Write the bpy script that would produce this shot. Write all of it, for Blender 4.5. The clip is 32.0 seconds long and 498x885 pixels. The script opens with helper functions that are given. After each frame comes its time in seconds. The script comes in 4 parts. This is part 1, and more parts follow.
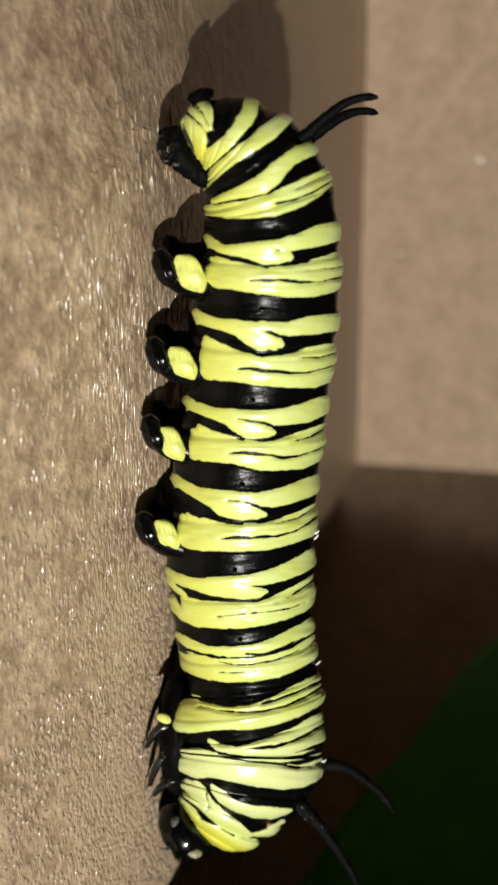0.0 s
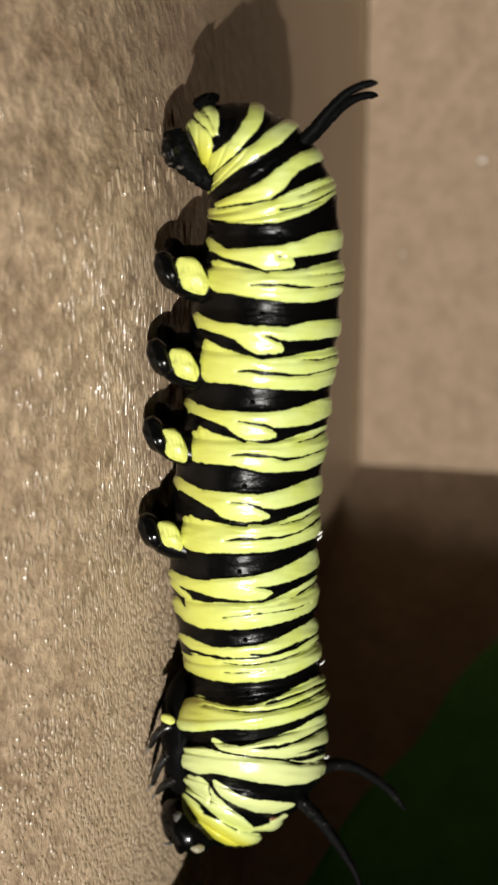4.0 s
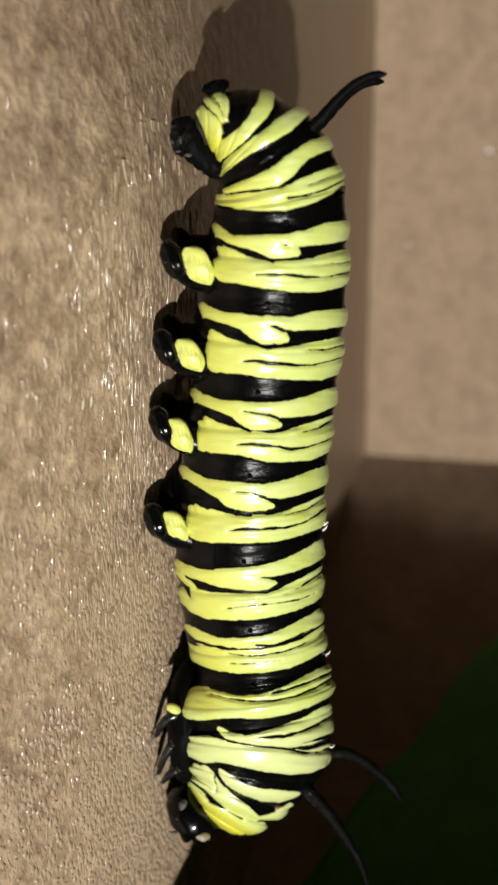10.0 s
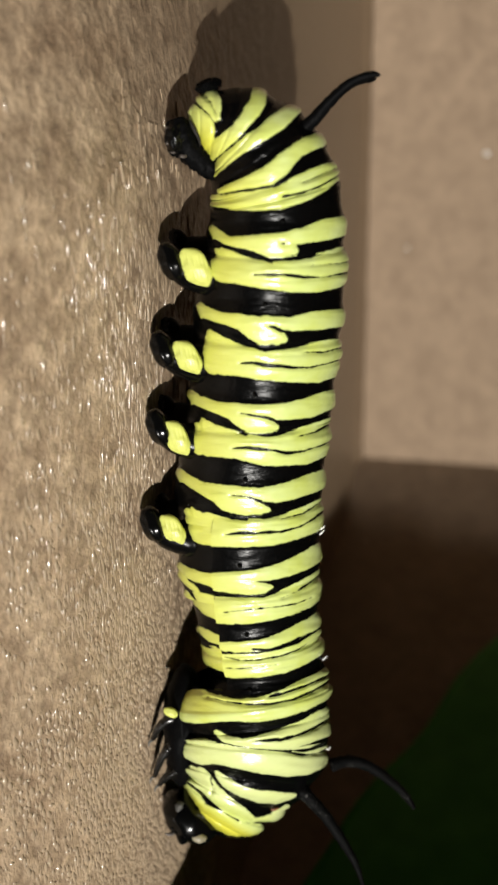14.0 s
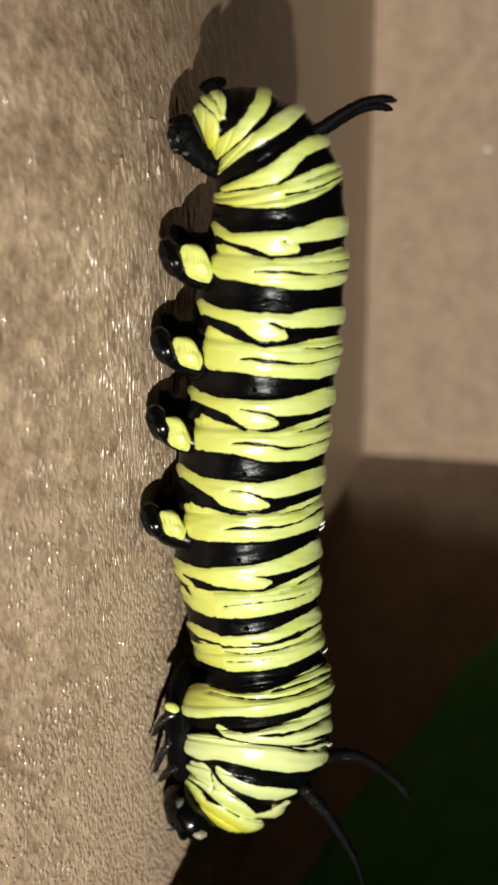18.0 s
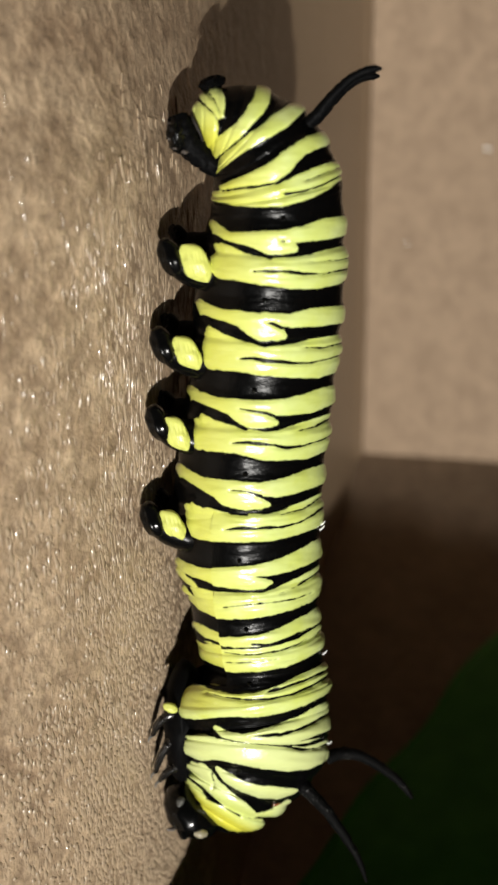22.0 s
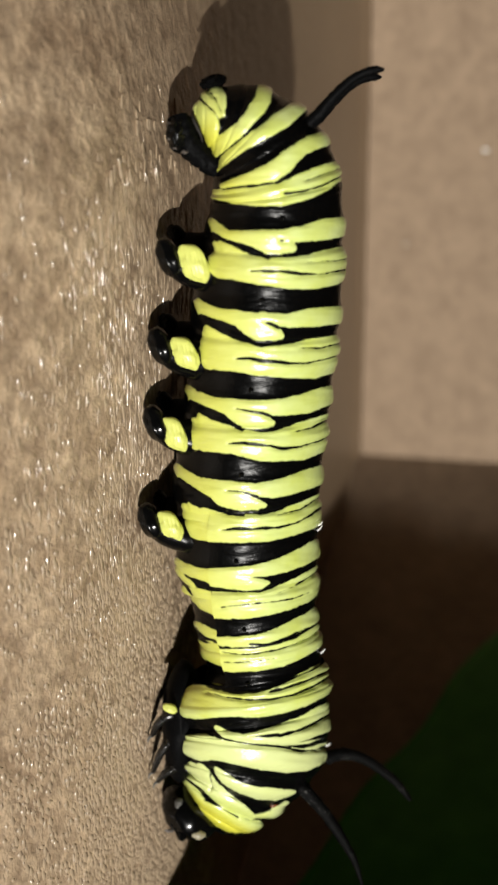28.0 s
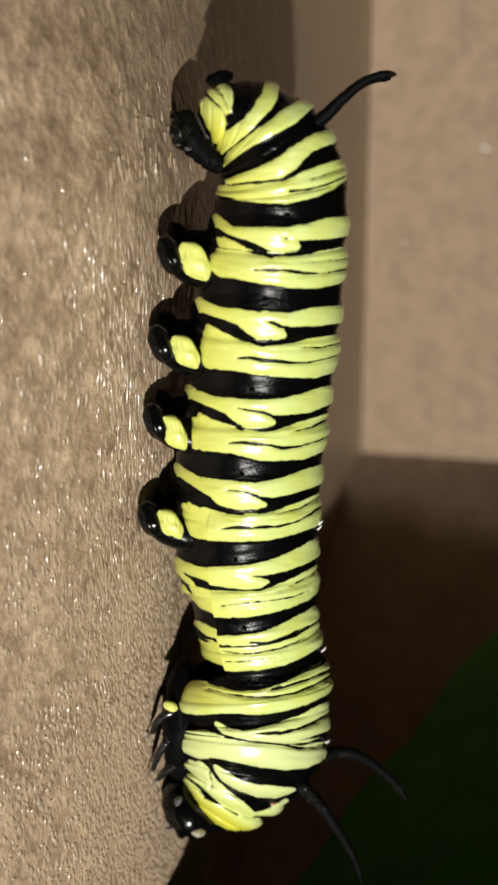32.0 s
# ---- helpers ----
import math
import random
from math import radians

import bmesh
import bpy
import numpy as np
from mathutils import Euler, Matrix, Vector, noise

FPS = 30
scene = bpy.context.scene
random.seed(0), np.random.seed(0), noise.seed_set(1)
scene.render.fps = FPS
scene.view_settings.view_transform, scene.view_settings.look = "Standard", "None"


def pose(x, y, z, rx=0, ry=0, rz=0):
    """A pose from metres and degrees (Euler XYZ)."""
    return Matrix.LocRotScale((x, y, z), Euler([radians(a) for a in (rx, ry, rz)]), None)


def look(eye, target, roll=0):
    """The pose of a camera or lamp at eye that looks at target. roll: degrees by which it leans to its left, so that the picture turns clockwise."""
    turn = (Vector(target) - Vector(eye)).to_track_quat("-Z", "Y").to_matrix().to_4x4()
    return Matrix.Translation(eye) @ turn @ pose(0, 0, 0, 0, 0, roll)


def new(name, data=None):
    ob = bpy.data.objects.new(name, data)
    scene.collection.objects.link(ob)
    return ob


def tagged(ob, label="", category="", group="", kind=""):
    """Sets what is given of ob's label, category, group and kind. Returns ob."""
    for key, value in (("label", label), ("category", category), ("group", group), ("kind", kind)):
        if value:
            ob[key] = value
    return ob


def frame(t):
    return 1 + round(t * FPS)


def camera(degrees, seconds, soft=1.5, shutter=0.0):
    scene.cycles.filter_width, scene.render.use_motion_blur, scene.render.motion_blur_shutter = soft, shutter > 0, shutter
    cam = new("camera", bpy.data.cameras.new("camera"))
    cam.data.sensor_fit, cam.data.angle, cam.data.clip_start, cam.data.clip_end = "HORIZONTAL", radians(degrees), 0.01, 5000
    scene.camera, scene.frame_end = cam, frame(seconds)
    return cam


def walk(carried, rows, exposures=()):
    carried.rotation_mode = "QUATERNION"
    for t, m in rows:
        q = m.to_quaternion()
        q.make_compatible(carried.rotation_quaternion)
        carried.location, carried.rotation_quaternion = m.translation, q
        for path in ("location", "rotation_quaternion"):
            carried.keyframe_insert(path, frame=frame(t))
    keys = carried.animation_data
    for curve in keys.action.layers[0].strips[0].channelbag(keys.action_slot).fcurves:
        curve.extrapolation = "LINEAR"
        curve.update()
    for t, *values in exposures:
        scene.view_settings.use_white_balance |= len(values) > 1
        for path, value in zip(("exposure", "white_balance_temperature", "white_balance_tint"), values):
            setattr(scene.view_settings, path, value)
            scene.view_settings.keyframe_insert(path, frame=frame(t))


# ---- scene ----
# ---- camera: hand-held close-up, looking down into an open cardboard box ----
cam = camera(24.0, 32.0, soft=3.0)
EYE = Vector((0.0226801, 0.0520421, 0.1600772))
VIEW = Matrix(((0.971964, -0.066581, 0.225506), (-0.004258, 0.953930, 0.300000), (-0.235091, -0.292549, 0.926902)))
HOLD = Matrix.Translation(EYE) @ VIEW.to_4x4()
cam.data.dof.use_dof = True
cam.data.dof.focus_distance = 0.0785
cam.data.dof.aperture_fstop = 57.0

# seconds, tilt, pan, lean in degrees, millimetres back
walk(cam, [(t, HOLD @ pose(0, 0, back / 1000, tilt, pan, lean)) for t, tilt, pan, lean, back in [
        (0, 0.483, -0.338, -0.075, -0.03), (0.5, 0.552, -0.288, -0.118, 0.02), (1, 0.710, -0.293, -0.235, 0.10), (1.5, 0.657, -0.324, -0.149, 0.16),
        (2, 0.529, -0.346, -0.042, 0.05), (2.5, 0.708, -0.304, -0.101, 0.05), (3, 0.496, -0.251, -0.111, -0.05), (3.5, 0.570, -0.218, -0.203, 0.02),
        (5.5, 0.277, -0.162, -0.051, 0.10), (6, 0.507, -0.131, -0.150, -0.01), (6.5, 0.345, -0.117, -0.109, -0.09), (7, 0.298, -0.093, -0.159, -0.01),
        (7.5, 0.446, -0.071, -0.141, 0.01), (8, 0.070, -0.092, -0.028, -0.01), (8.5, 0.235, -0.062, -0.106, -0.00), (9, 0.022, -0.021, -0.007, -0.12),
        (9.5, -0.086, 0.051, -0.003, -0.07), (10, 0.064, 0.089, -0.118, 0.03), (10.5, -0.274, 0.192, 0.035, -0.14), (11, -0.164, 0.284, -0.098, -0.11),
        (11.5, -0.135, 0.204, -0.044, -0.05), (12, -0.212, 0.145, 0.039, -0.08), (12.5, 0.312, 0.017, -0.178, 0.06), (13, -0.000, -0.000, -0.000, -0.00),
        (13.5, -0.027, 0.068, -0.073, -0.04), (14, 0.200, -0.042, -0.065, -0.06), (14.5, -0.032, -0.066, -0.005, -0.15), (16.5, 0.201, -0.065, -0.093, -0.07),
        (17, -0.041, -0.073, 0.016, -0.05), (17.5, -0.104, 0.019, -0.026, -0.14), (18, 0.007, -0.012, -0.040, -0.05), (18.5, -0.044, -0.005, -0.053, -0.08),
        (19, -0.020, 0.007, -0.043, -0.14), (19.5, -0.012, -0.019, -0.071, -0.10), (20, -0.033, -0.005, -0.056, -0.09), (20.5, -0.020, -0.008, -0.069, -0.15),
        (21, -0.063, -0.012, -0.040, -0.09), (21.5, -0.060, -0.010, -0.056, -0.12), (22, -0.013, -0.041, -0.086, -0.17), (22.5, -0.037, -0.087, -0.028, -0.11),
        (23, 0.184, -0.064, -0.150, -0.08), (23.5, -0.124, -0.019, -0.009, -0.10), (24, -0.113, 0.011, -0.044, -0.19), (24.5, 0.046, -0.004, -0.072, -0.14),
        (25, -0.201, -0.031, 0.108, -0.13), (25.5, 0.157, 0.020, -0.112, -0.06), (27.5, -0.021, -0.053, -0.075, -0.18), (28, 0.043, -0.124, -0.047, -0.09),
        (28.5, -0.047, -0.095, -0.075, -0.12), (29, 0.135, -0.147, -0.053, -0.05), (29.5, -0.008, -0.151, -0.056, -0.10), (30, 0.269, -0.121, -0.163, -0.08),
        (30.5, -0.072, -0.116, 0.019, -0.15), (31, 0.090, -0.094, -0.101, -0.13), (31.5, 0.121, -0.163, -0.077, -0.11), (32, -0.053, -0.125, -0.092, -0.17)]])

# ---- light: high sun into the open box, clear sky ----
SUN_WAY = Vector((-0.2615, 0.2560, -0.9306)).normalized()
world = bpy.data.worlds.new("sky")
scene.world = world
world.use_nodes = True
sky = world.node_tree.nodes.new("ShaderNodeTexSky")
sky.sky_type, sky.sun_disc = "NISHITA", False
sky.sun_elevation = math.asin(-SUN_WAY.z)
sky.sun_rotation = math.atan2(-SUN_WAY.x, -SUN_WAY.y)
world.node_tree.links.new(sky.outputs[0], world.node_tree.nodes["Background"].inputs[0])
world.node_tree.nodes["Background"].inputs[1].default_value = 0.0005
sun = new("sun", bpy.data.lights.new("sun", "SUN"))
sun.data.energy, sun.data.angle, sun.data.color = 3.6, radians(0.55), (1.0, 0.97, 0.91)
sun.matrix_world = look((0, 0, 1), Vector((0, 0, 1)) + SUN_WAY)
scene.view_settings.exposure = 0.42


# ---- materials ----
def matter(name, build):
    m = bpy.data.materials.new(name)
    m.use_nodes = True
    nt = m.node_tree
    bsdf = nt.nodes["Principled BSDF"]

    def node(kind, **values):
        n = nt.nodes.new("ShaderNode" + kind)
        for k, v in values.items():
            n.inputs[k.replace("_", " ")].default_value = v
        return n

    def link(a, b):
        nt.links.new(a, b)

    build(nt, bsdf, node, link)
    return m


def ramp(nt, source, stops):
    r = nt.nodes.new("ShaderNodeValToRGB")
    while len(r.color_ramp.elements) < len(stops):
        r.color_ramp.elements.new(0.5)
    for e, (p, c) in zip(r.color_ramp.elements, stops):
        e.position, e.color = p, (*c, 1)
    nt.links.new(source, r.inputs[0])
    return r.outputs[0]


def mapped(nt, node, link, scale):
    tc = nt.nodes.new("ShaderNodeTexCoord")
    mp = nt.nodes.new("ShaderNodeMapping")
    mp.inputs["Scale"].default_value = scale
    link(tc.outputs["Object"], mp.inputs[0])
    return mp.outputs[0]


def mixed(nt, link, mode, fac, a, b):
    m = nt.nodes.new("ShaderNodeMix")
    m.data_type, m.blend_type = "RGBA", mode
    if isinstance(fac, float):
        m.inputs[0].default_value = fac
    else:
        link(fac, m.inputs[0])
    for slot, v in ((6, a), (7, b)):
        if isinstance(v, tuple):
            m.inputs[slot].default_value = (*v, 1)
        else:
            link(v, m.inputs[slot])
    return m.outputs[2]


def kraft(fine, dark, light, rough, spec, grain=1.0, shade_tone=None):
    """Brown kraft board with pressed fibres that run along y; fine: strength of the fibre relief; the last colour, if
    given, is shade painted in below the bend.
    """
    def build(nt, bsdf, node, link):
        broad = node("TexNoise", Scale=1.0, Detail=5.0, Roughness=0.6)
        link(mapped(nt, node, link, (270, 250, 270)), broad.inputs["Vector"])
        fleck = node("TexNoise", Scale=1.0, Detail=4.0, Roughness=0.7)
        link(mapped(nt, node, link, (760, 560, 760)), fleck.inputs["Vector"])
        fibre = node("TexNoise", Scale=1.0, Detail=3.0, Roughness=0.65)
        link(mapped(nt, node, link, (1550, 1050, 1550)), fibre.inputs["Vector"])
        base = ramp(nt, broad.outputs[0], [(0.3, dark), (0.7, light)])
        base = mixed(nt, link, "OVERLAY", 0.55 * grain, base, ramp(nt, fleck.outputs[0], [(0.34, (0.2, 0.17, 0.15)), (0.66, (0.74, 0.74, 0.73))]))
        base = mixed(nt, link, "OVERLAY", 0.36 * grain, base, ramp(nt, fibre.outputs[0], [(0.36, (0.22, 0.21, 0.2)), (0.66, (0.8, 0.79, 0.76))]))
        # painted shade: the board's colour fades darker below the bend, with a ragged edge
        if shade_tone:
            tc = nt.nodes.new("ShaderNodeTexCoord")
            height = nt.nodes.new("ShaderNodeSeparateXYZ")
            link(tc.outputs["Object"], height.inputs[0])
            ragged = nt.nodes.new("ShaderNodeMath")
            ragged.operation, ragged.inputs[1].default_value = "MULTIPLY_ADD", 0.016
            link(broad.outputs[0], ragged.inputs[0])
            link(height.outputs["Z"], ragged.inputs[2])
            above_bend = nt.nodes.new("ShaderNodeMapRange")
            above_bend.interpolation_type = "SMOOTHSTEP"
            above_bend.inputs["From Min"].default_value, above_bend.inputs["From Max"].default_value = 0.062, 0.092
            link(ragged.outputs[0], above_bend.inputs[0])
            base = mixed(nt, link, "MIX", above_bend.outputs[0], shade_tone, base)
        link(base, bsdf.inputs["Base Color"])
        bsdf.inputs["Roughness"].default_value = rough
        bsdf.inputs["Specular IOR Level"].default_value = spec
        b1 = node("Bump", Strength=fine * 0.6, Distance=0.0003)
        link(fibre.outputs[0], b1.inputs["Height"])
        b2 = node("Bump", Strength=fine * 0.9, Distance=0.0006)
        link(fleck.outputs[0], b2.inputs["Height"])
        link(b1.outputs[0], b2.inputs["Normal"])
        link(b2.outputs[0], bsdf.inputs["Normal"])
    return build


def plain(color, rough, spec=0.5, bump=0.3, scale=4000, vary=0.35, coat=0.0):
    """A plain surface with grain at two scales and a fine relief."""
    def build(nt, bsdf, node, link):
        n1 = node("TexNoise", Scale=1.0, Detail=4.0)
        link(mapped(nt, node, link, (scale, scale, scale)), n1.inputs["Vector"])
        n2 = node("TexNoise", Scale=1.0, Detail=2.0)
        link(mapped(nt, node, link, (scale / 9,) * 3), n2.inputs["Vector"])
        dark, light = tuple(c * (1 - vary) for c in color), tuple(min(1, c * (1 + vary)) for c in color)
        a = ramp(nt, n1.outputs[0], [(0.3, dark), (0.7, light)])
        link(mixed(nt, link, "MIX", n2.outputs[0], a, color), bsdf.inputs["Base Color"])
        bsdf.inputs["Roughness"].default_value = rough
        bsdf.inputs["Specular IOR Level"].default_value = spec
        bsdf.inputs["Coat Weight"].default_value = coat
        bsdf.inputs["Coat Roughness"].default_value = 0.12
        b = node("Bump", Strength=bump, Distance=0.00005)
        link(n1.outputs[0], b.inputs["Height"])
        link(b.outputs[0], bsdf.inputs["Normal"])
    return build


def striped_skin(nt, bsdf, node, link):
    """Glossy banded skin: 'stripe' is the distance into a black band, 'tone' shifts the yellow."""
    stripe, tone = node("Attribute"), node("Attribute")
    stripe.attribute_name, tone.attribute_name = "stripe", "tone"
    wob = node("TexNoise", Scale=1.0, Detail=5.0)
    link(mapped(nt, node, link, (2600, 2600, 2600)), wob.inputs["Vector"])
    shift = nt.nodes.new("ShaderNodeMath")
    shift.operation = "MULTIPLY_ADD"
    link(wob.outputs[0], shift.inputs[0])
    shift.inputs[1].default_value, shift.inputs[2].default_value = 4.2, -2.1
    add = nt.nodes.new("ShaderNodeMath")
    add.operation = "ADD"
    link(stripe.outputs["Fac"], add.inputs[0])
    link(shift.outputs[0], add.inputs[1])
    mask = nt.nodes.new("ShaderNodeMapRange")
    mask.interpolation_type = "SMOOTHSTEP"
    mask.inputs["From Min"].default_value, mask.inputs["From Max"].default_value = -1.2, 1.2
    link(add.outputs[0], mask.inputs[0])
    soft = node("TexNoise", Scale=1.0, Detail=4.0)
    link(mapped(nt, node, link, (450, 450, 450)), soft.inputs["Vector"])
    yellow = ramp(nt, soft.outputs[0], [(0.3, (0.615, 0.70, 0.15)), (0.7, (0.72, 0.82, 0.33))])
    pale = nt.nodes.new("ShaderNodeClamp")
    link(tone.outputs["Fac"], pale.inputs[0])
    yellow = mixed(nt, link, "MIX", pale.outputs[0], yellow, (0.70, 0.765, 0.35))
    neg = nt.nodes.new("ShaderNodeMath")
    neg.operation, neg.inputs[1].default_value, neg.use_clamp = "MULTIPLY", -1.0, True
    link(tone.outputs["Fac"], neg.inputs[0])
    yellow = mixed(nt, link, "MIX", neg.outputs[0], yellow, (0.70, 0.68, 0.065))
    grain = node("TexNoise", Scale=1.0, Detail=3.0)
    link(mapped(nt, node, link, (9000, 9000, 9000)), grain.inputs["Vector"])
    black = ramp(nt, grain.outputs[0], [(0.35, (0.0008, 0.0008, 0.0008)), (0.7, (0.0028, 0.0028, 0.0028))])
    link(mixed(nt, link, "MIX", mask.outputs[0], yellow, black), bsdf.inputs["Base Color"])
    for socket, on_yellow, on_black in (("Roughness", 0.33, 0.27), ("Specular IOR Level", 0.95, 0.13), ("Coat Weight", 1.0, 0.17)):
        gloss = nt.nodes.new("ShaderNodeMapRange")
        gloss.inputs["To Min"].default_value, gloss.inputs["To Max"].default_value = on_yellow, on_black
        link(mask.outputs[0], gloss.inputs[0])
        link(gloss.outputs[0], bsdf.inputs[socket])
    bsdf.inputs["Coat Roughness"].default_value = 0.27
    bsdf.inputs["Coat IOR"].default_value = 1.6
    bsdf.inputs["IOR"].default_value = 1.33
    crease = node("TexNoise", Scale=1.0, Detail=3.0, Roughness=0.6)
    link(mapped(nt, node, link, (650, 3000, 650)), crease.inputs["Vector"])
    wrinkle = node("Bump", Strength=0.3, Distance=0.00014)
    link(crease.outputs[0], wrinkle.inputs["Height"])
    fine = node("Bump", Strength=0.06, Distance=0.00006)
    link(grain.outputs[0], fine.inputs["Height"])
    link(wrinkle.outputs[0], fine.inputs["Normal"])
    puff = node("Bump", Strength=0.25, Distance=0.00012)
    puff.invert = True
    link(mask.outputs[0], puff.inputs["Height"])
    link(fine.outputs[0], puff.inputs["Normal"])
    link(puff.outputs[0], bsdf.inputs["Normal"])
    pebble = node("TexNoise", Scale=1.0, Detail=3.0, Roughness=0.6)
    link(mapped(nt, node, link, (1500, 2200, 1500)), pebble.inputs["Vector"])
    sheen = node("Bump", Strength=0.4, Distance=0.00016)
    link(pebble.outputs[0], sheen.inputs["Height"])
    link(puff.outputs[0], sheen.inputs["Normal"])
    link(sheen.outputs[0], bsdf.inputs["Coat Normal"])


def dusty(nt, bsdf, node, link):
    """Matt black skin with a sprinkling of pale dust."""
    n1 = node("TexNoise", Scale=1.0, Detail=4.0, Roughness=0.7)
    link(mapped(nt, node, link, (5200, 5200, 5200)), n1.inputs["Vector"])
    n2 = node("TexNoise", Scale=1.0, Detail=2.0)
    link(mapped(nt, node, link, (900, 900, 900)), n2.inputs["Vector"])
    dust = ramp(nt, n1.outputs[0], [(0.6, (0.002, 0.002, 0.002)), (0.68, (0.3, 0.29, 0.27))])
    patch = ramp(nt, n2.outputs[0], [(0.5, (0.0, 0.0, 0.0)), (0.62, (1.0, 1.0, 1.0))])
    link(mixed(nt, link, "MIX", patch, (0.004, 0.004, 0.004), dust), bsdf.inputs["Base Color"])
    bsdf.inputs["Roughness"].default_value = 0.5
    bsdf.inputs["Specular IOR Level"].default_value = 0.05
    b = node("Bump", Strength=1.0, Distance=0.00008)
    link(n1.outputs[0], b.inputs["Height"])
    link(b.outputs[0], bsdf.inputs["Normal"])


def leaf_green(nt, bsdf, node, link):
    n1 = node("TexNoise", Scale=1.0, Detail=5.0)
    link(mapped(nt, node, link, (300, 300, 300)), n1.inputs["Vector"])
    link(ramp(nt, n1.outputs[0], [(0.3, (0.032, 0.165, 0.016)), (0.7, (0.05, 0.22, 0.024))]), bsdf.inputs["Base Color"])
    bsdf.inputs["Roughness"].default_value = 0.55
    bsdf.inputs["Specular IOR Level"].default_value = 0.12
    b = node("Bump", Strength=0.15, Distance=0.0003)
    link(n1.outputs[0], b.inputs["Height"])
    link(b.outputs[0], bsdf.inputs["Normal"])


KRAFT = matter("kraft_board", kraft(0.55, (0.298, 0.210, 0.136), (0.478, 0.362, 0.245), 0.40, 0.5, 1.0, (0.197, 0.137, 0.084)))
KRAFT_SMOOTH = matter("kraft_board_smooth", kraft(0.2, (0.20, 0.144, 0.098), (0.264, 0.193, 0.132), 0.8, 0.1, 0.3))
FIBRE = matter("paper_fibre", plain((0.36, 0.27, 0.18), 0.16, 0.8, 0.1, 3000, 0.2))
SKIN = matter("banded_skin", striped_skin)
PAD = matter("yellow_pad", plain((0.65, 0.685, 0.165), 0.34, 0.45, 0.7, 1800, 0.14))
BLACK = matter("black_cuticle", plain((0.0025, 0.0025, 0.0025), 0.19, 0.24, 0.22, 1500, 0.4))
MATT = matter("black_filament", plain((0.003, 0.003, 0.0032), 0.5, 0.03, 1.0, 3600, 0.5))
GREY = matter("grey_pad", plain((0.09, 0.075, 0.065), 0.35, 0.5, 0.5, 6000, 0.6))
SHELL = matter("head_shell", plain((0.002, 0.002, 0.002), 0.16, 0.32, 0.25, 1200, 0.5))
LIMB = matter("leg_shell", plain((0.008, 0.007, 0.006), 0.26, 0.7, 0.4, 2600, 0.6))
SCUFF = matter("scuffed_grey", plain((0.1, 0.098, 0.09), 0.5, 0.4, 0.8, 5000, 0.6))
SOLE = matter("dark_sole", plain((0.03, 0.026, 0.023), 0.6, 0.15, 0.5, 6000, 0.6))
PALE = matter("cream_mark", plain((0.28, 0.25, 0.17), 0.4, 0.5, 0.2, 4000, 0.2))
WHITE = matter("white_hair", plain((0.75, 0.75, 0.72), 0.4, 0.5, 0.1, 4000, 0.1))
AMBER = matter("amber_spot", plain((0.17, 0.055, 0.012), 0.3, 0.5, 0.2, 4000, 0.3))
DUSTY = matter("dusty_filament", dusty)
LEAF = matter("leaf_blade", leaf_green)
RIB = matter("leaf_midrib", plain((0.16, 0.22, 0.07), 0.5, 0.4, 0.3, 1200, 0.2))
SOIL = matter("garden_soil", plain((0.10, 0.075, 0.05), 0.9, 0.2, 1.0, 60, 0.4))


# ---- mesh helpers ----
def mesh_from(name, verts, faces, mat, smooth=True):
    me = bpy.data.meshes.new(name)
    me.from_pydata([tuple(v) for v in verts], [], faces)
    me.materials.append(mat)
    me.update()
    if smooth:
        me.polygons.foreach_set("use_smooth", [True] * len(me.polygons))
    return me


def part(name, me, parent, label="", at=None):
    ob = new(name, me)
    ob.parent = parent
    if at is not None:
        ob.location = at
    if label:
        tagged(ob, label)
    return ob


def grid_faces(rows, cols, wrap):
    faces = []
    for i in range(rows - 1):
        for j in range(cols if wrap else cols - 1):
            k = (j + 1) % cols
            faces.append((i * cols + j, i * cols + k, (i + 1) * cols + k, (i + 1) * cols + j))
    return faces


def tube(path, radii, sides=16, rough=0.0, flat=1.0):
    """A closed tapering tube along a path: verts and faces."""
    pts = [Vector(p) for p in path]
    verts, side = [], None
    for i, (p, r) in enumerate(zip(pts, radii)):
        way = (pts[min(i + 1, len(pts) - 1)] - pts[max(i - 1, 0)]).normalized()
        if side is None:
            side = way.orthogonal().normalized()
        side = (side - way * side.dot(way)).normalized()
        up = way.cross(side)
        for j in range(sides):
            a = 2 * math.pi * j / sides
            k = r * (1 + rough * noise.noise(Vector((i * 0.9, math.cos(a) * 2, math.sin(a) * 2)) + p * 900))
            verts.append(p + side * math.cos(a) * k + up * math.sin(a) * k * flat)
    n = len(pts)
    faces = grid_faces(n, sides, True)
    faces.append(tuple(range(sides))[::-1])
    faces.append(tuple((n - 1) * sides + j for j in range(sides)))
    return verts, faces


def curve_points(ctrl, n):
    """n points on a smooth curve through the control points."""
    c = [Vector(p) for p in ctrl]
    out = []
    for i in range(n):
        u = i / (n - 1) * (len(c) - 1)
        k = min(int(u), len(c) - 2)
        f = u - k
        p0, p1, p2, p3 = c[max(k - 1, 0)], c[k], c[k + 1], c[min(k + 2, len(c) - 1)]
        out.append(0.5 * (2 * p1 + (p2 - p0) * f + (2 * p0 - 5 * p1 + 4 * p2 - p3) * f * f + (3 * p1 - p0 - 3 * p2 + p3) * f ** 3))
    return out


